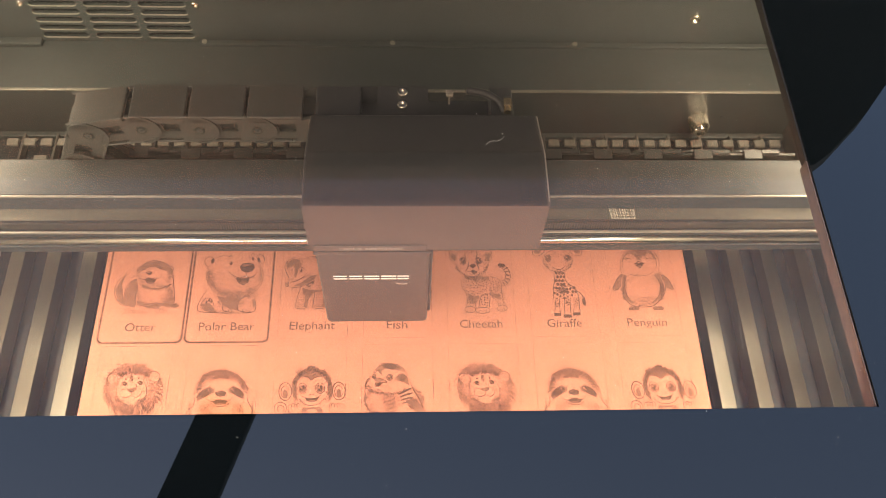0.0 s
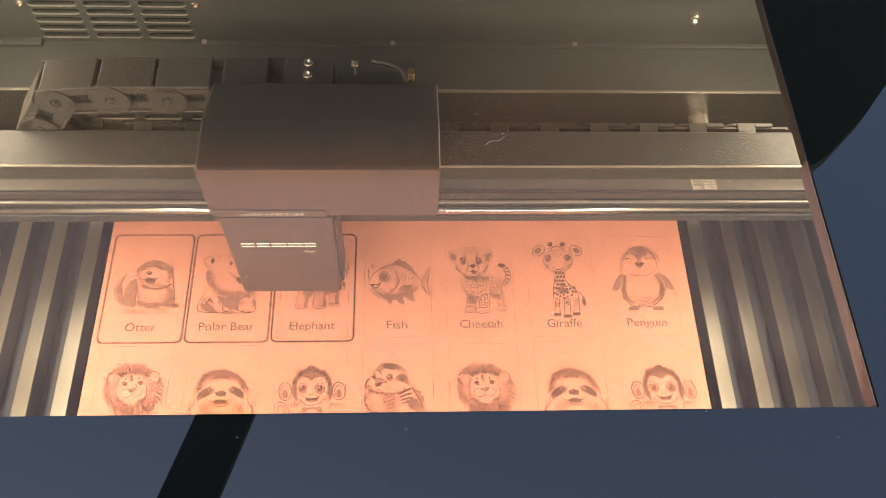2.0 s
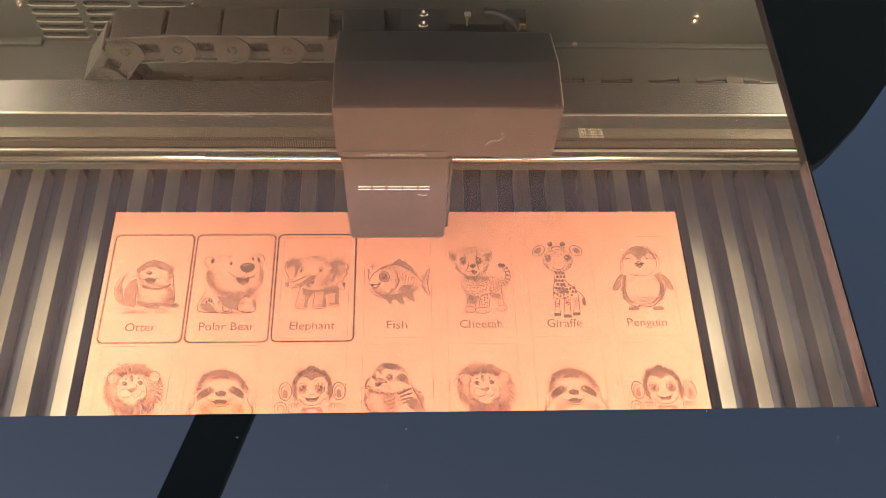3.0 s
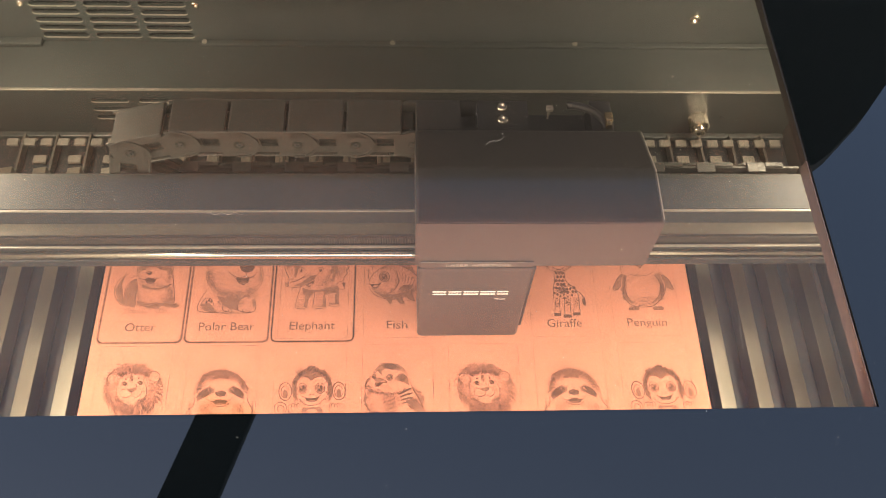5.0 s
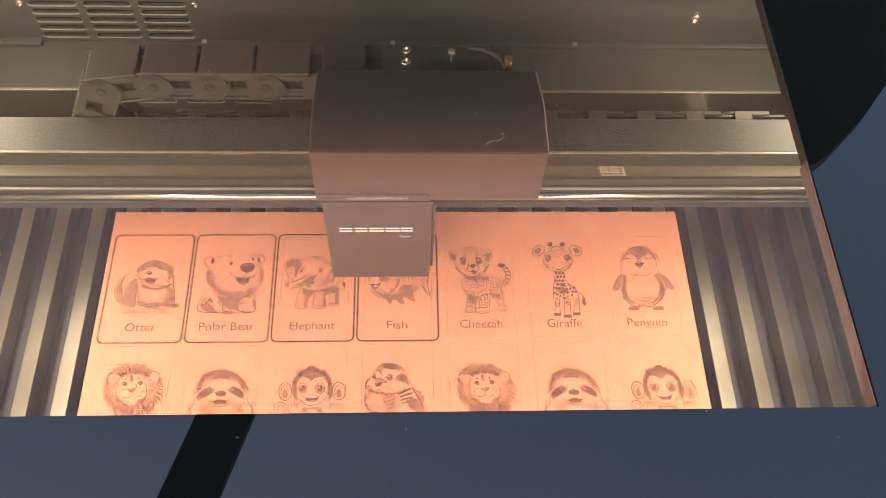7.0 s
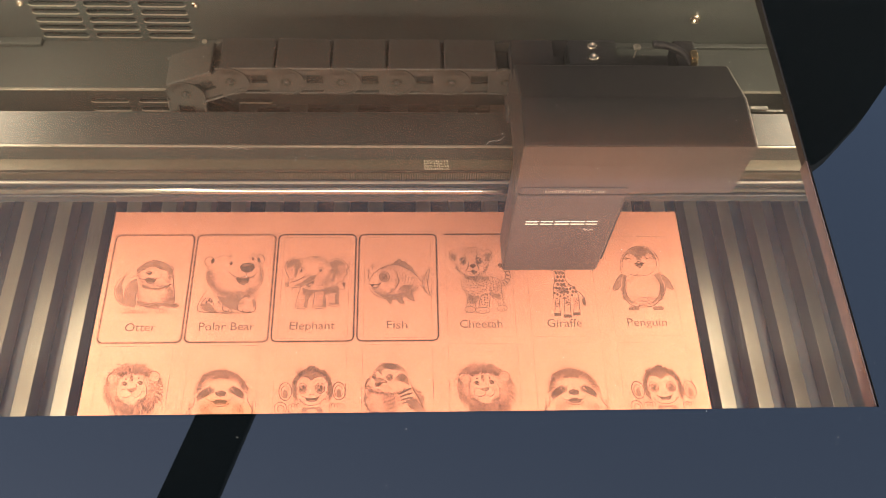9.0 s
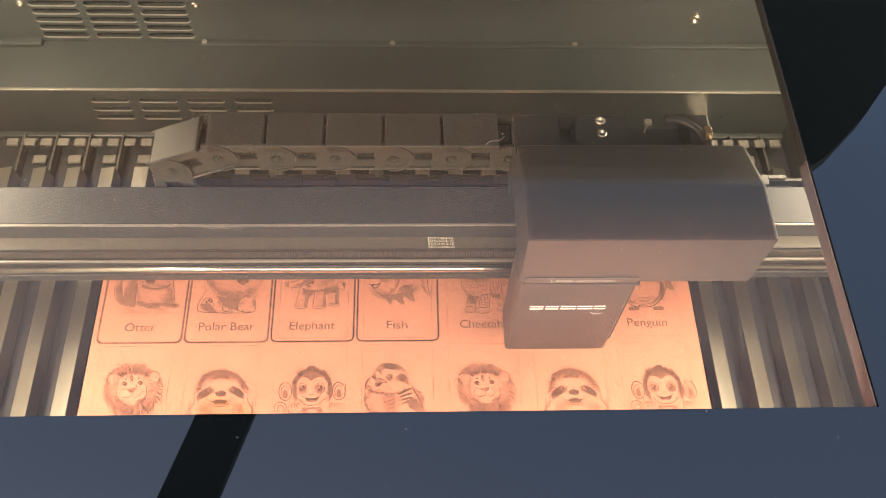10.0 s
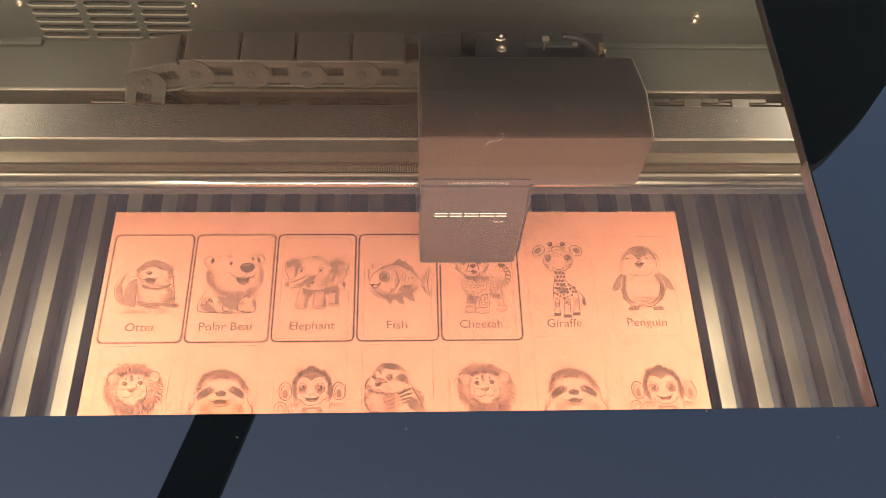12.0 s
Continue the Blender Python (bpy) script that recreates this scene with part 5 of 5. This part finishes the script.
def monkey(q):
    q.fill((170, 240), (172, 190), (200, 150), (240, 128), (290, 120), (345, 138), (378, 175), (386, 230), (384, 275), (365, 300), (360, 250), (362, 200), (335, 172), (300, 168), (275, 192), (250, 170), (215, 175), (196, 205), (192, 250), (200, 300), (176, 280), tone=1)
    q.shade(278, 225, 106, 100, 150, 390, 220, 0.24, 2.0, 0), q.fur(278, 215, 106, 92, 175, 365, 90, 8, 2.0), q.fur(275, 130, 20, 10, 220, 320, 12, 16, 3), q.fur(278, 240, 106, 80, 10, 60, 12, 14, 2.6), q.fur(278, 240, 106, 80, 120, 170, 12, 14, 2.6)
    q.line(3, (275, 192), (255, 172), (235, 170)), q.line(3, (275, 192), (300, 172), (320, 170))
    for cx in (135, 420):
        q.arc(cx, 250, 34, 48, 0, 360, 3.2), q.arc(cx, 252, 22, 32, 20, 340, 2.4), q.spot(cx, 262, 13, 22, tone=1)
    for x in (226, 320):
        q.arc(x, 234, 25, 28, w=2.2), q.eye(x, 236, 17, 19)
    q.spot(266, 268, 4, 3), q.spot(284, 268, 4, 3), q.line(2.6, (228, 190), (215, 184)), q.line(2.6, (322, 186), (336, 184))
    q.line(3.2, (226, 276), (250, 288), (276, 290), (305, 284), (326, 268)), q.fill((238, 286), (276, 292), (316, 280), (300, 304), (276, 308), (254, 304)), q.spot(276, 302, 16, 4, tone=1)
    q.arc(274, 286, 64, 40, 15, 165, 3)
    q.fill((228, 335), (325, 335), (338, 368), (216, 368), tone=1), q.hatch(276, 350, 50, 14, 0, 6), q.spot(276, 356, 26, 12, tone=2)
    q.pelt(278, 150, 84, 26, 130, 270, 14, 1.8, 0.9, 0.0, 0), q.pelt(190, 260, 12, 50, 40, 90, 14, 1.8), q.pelt(372, 260, 12, 50, 40, 90, 14, 1.8)
    q.arc(110, 340, 32, 32, 150, 400, 3.4), q.arc(112, 344, 18, 18, 120, 420, 3), q.line(3, (138, 352), (134, 368))
    for cx in (180, 392):
        for k in range(4):
            q.arc(cx - 18 + 14 * k, 335 - 4 * (k % 2), 8, 16, 160, 380, 2.6)
        q.arc(cx + 4, 350, 30, 20, 20, 200, 2.4)


def bird(q):
    q.arc(690, 180, 100, 86, 185, 350, 2.2), q.shade(690, 180, 100, 86, 185, 350, 120, 0.3), q.shade(690, 300, 150, 90, 120, 220, 120, 0.3), q.shade(720, 300, 160, 100, -50, 40, 140, 0.35)
    q.fill((612, 130), (650, 100), (700, 92), (750, 112), (775, 138), (735, 138), (700, 128), (668, 126), (650, 136), (645, 162), (628, 140), tone=1), q.hatch(690, 112, 66, 18, 10, 12, 2.4)
    q.fill((712, 178), (760, 150), (788, 178), (795, 222), (765, 200), (730, 195), tone=1), q.hatch(760, 180, 36, 22, 30, 10, 2.4)
    q.eye(690, 174, 17, 17), q.eye(606, 168, 9, 13)
    q.fill((604, 182), (625, 176), (658, 190), (632, 200), (608, 192), tone=1), q.fill((610, 202), (655, 200), (630, 226), (614, 218)), q.line(2.8, (600, 182), (626, 176), (676, 198), (640, 202), (612, 208), (616, 224), (650, 208))
    q.fur(680, 205, 110, 60, 30, 170, 50, 16, 2.6), q.fur(600, 210, 40, 40, 110, 250, 26, 12, 2.2)
    q.line(3.2, (585, 180), (560, 215), (556, 260)), q.line(3, (562, 250), (556, 300), (575, 345), (590, 366))
    q.line(3.2, (795, 185), (815, 240), (845, 290), (865, 340), (885, 366))
    for k in range(4):
        q.line(10 - k, (735 + 6 * k, 268 + 16 * k), (770 + 5 * k, 250 + 20 * k), (805 + 6 * k, 235 + 26 * k))
    q.fill((770, 300), (830, 290), (862, 345), (870, 366), (838, 366), (805, 330), tone=1), q.hatch(815, 320, 46, 30, 50, 12, 2.2), q.hatch(690, 320, 90, 36, 75, 12), q.pelt(660, 310, 90, 50, 120, 60, 16, 1.6), q.pelt(640, 230, 60, 30, 70, 100, 12, 1.4)


def engravings(m):
    """One drawing for each card: seven above, seven below."""
    rows = ((otter, (306, 324), (-0.2008, 0.3153), 0.171, STEP1, "engraved smiling otter"),
            (polar_bear, (532.65, 271.35), (-0.1340, 0.3164), 0.116, (0.000222, 0.000251), "engraved sitting polar bear"),
            (elephant, (270, 315), (-0.0701, 0.3160), 0.064, STEP1, "engraved baby elephant"),
            (fish, (705, 315), (-0.0056, 0.3157), 0.011, STEP1, "engraved goggle-eyed fish"),
            (cheetah, (210, 279), (0.0594, 0.3163), -0.041, STEP1, "engraved cheetah cub"),
            (giraffe, (630, 279), (0.1227, 0.3160), -0.091, STEP1, "engraved baby giraffe"),
            (penguin, (291, 300), (0.1898, 0.3171), -0.144, STEP1, "engraved chubby penguin"),
            (lion, (324, 240), (-0.1985, 0.2306), 0.168, STEP2, "engraved lion head"),
            (sloth, (786, 240), (-0.1353, 0.2299), 0.116, STEP2, "engraved smiling sloth"),
            (monkey, (264, 240), (-0.0709, 0.2292), 0.064, STEP2, "engraved waving monkey"),
            (bird, (720, 240), (-0.0076, 0.2285), 0.012, STEP2, "engraved plump songbird"),
            (lion, (324, 240), (0.0604, 0.2285), 0.168, STEP2, "engraved lion head"),
            (sloth, (786, 240), (0.1252, 0.2282), 0.116, STEP2, "engraved smiling sloth"),
            (monkey, (264, 240), (0.1912, 0.2275), 0.064, STEP2, "engraved waving monkey"))
    for draw, anchor, place, lean, step, label in rows:
        q = Pen(anchor, place, step, lean)
        draw(q)
        first = label.split()[-1]
        q.done(LOOSE[0] if first == "otter" else LOOSE[1] if first == "bear" else m, label)


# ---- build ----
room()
casing()
lid()
slat_bed()
gantry_thing, belt_mark = gantry()
chain_thing, chain_links = cable_chain()
head_thing = laser_head()
board_thing, fresh_cuts = board()
engravings(board_thing)
lid_dust()


def motions():
    """The head follows the card outlines; beam and chain go with it; the cuts come up behind the laser."""
    times = [0.1 * k for k in range(121)]
    g, h, c = BASE["gantry"], BASE["laser_unit"], BASE["cable_chain"]
    shift = [(t, head_shift(t)) for t in times]
    walk(gantry_thing, [(t, pose(g.x, g.y + s.y, g.z)) for t, s in shift])
    walk(chain_thing, [(t, pose(c.x, c.y + s.y, c.z)) for t, s in shift])
    walk(head_thing, [(t, pose(h.x + s.x, h.y + s.y, h.z)) for t, s in shift])
    walk(belt_mark, [(t, pose(0.1520 - s.x, 0.3240 - g.y, 0.0990 - g.z)) for t, s in shift])
    for k, link in enumerate(chain_links):
        walk(link, [(t, link_pose(k, s.x)) for t, s in shift[::2]])
    for ob, when in fresh_cuts:
        x, y, z = ob.location
        rows = [(0.0, pose(x, y, z - 0.0012))]
        if when > 0.15:
            rows.append((max(0.05, when - 0.1), pose(x, y, z - 0.0012)))
        rows.append((when, pose(x, y, z)))
        if when < 11.9:
            rows.append((12.0, pose(x, y, z)))
        walk(ob, rows)


motions()
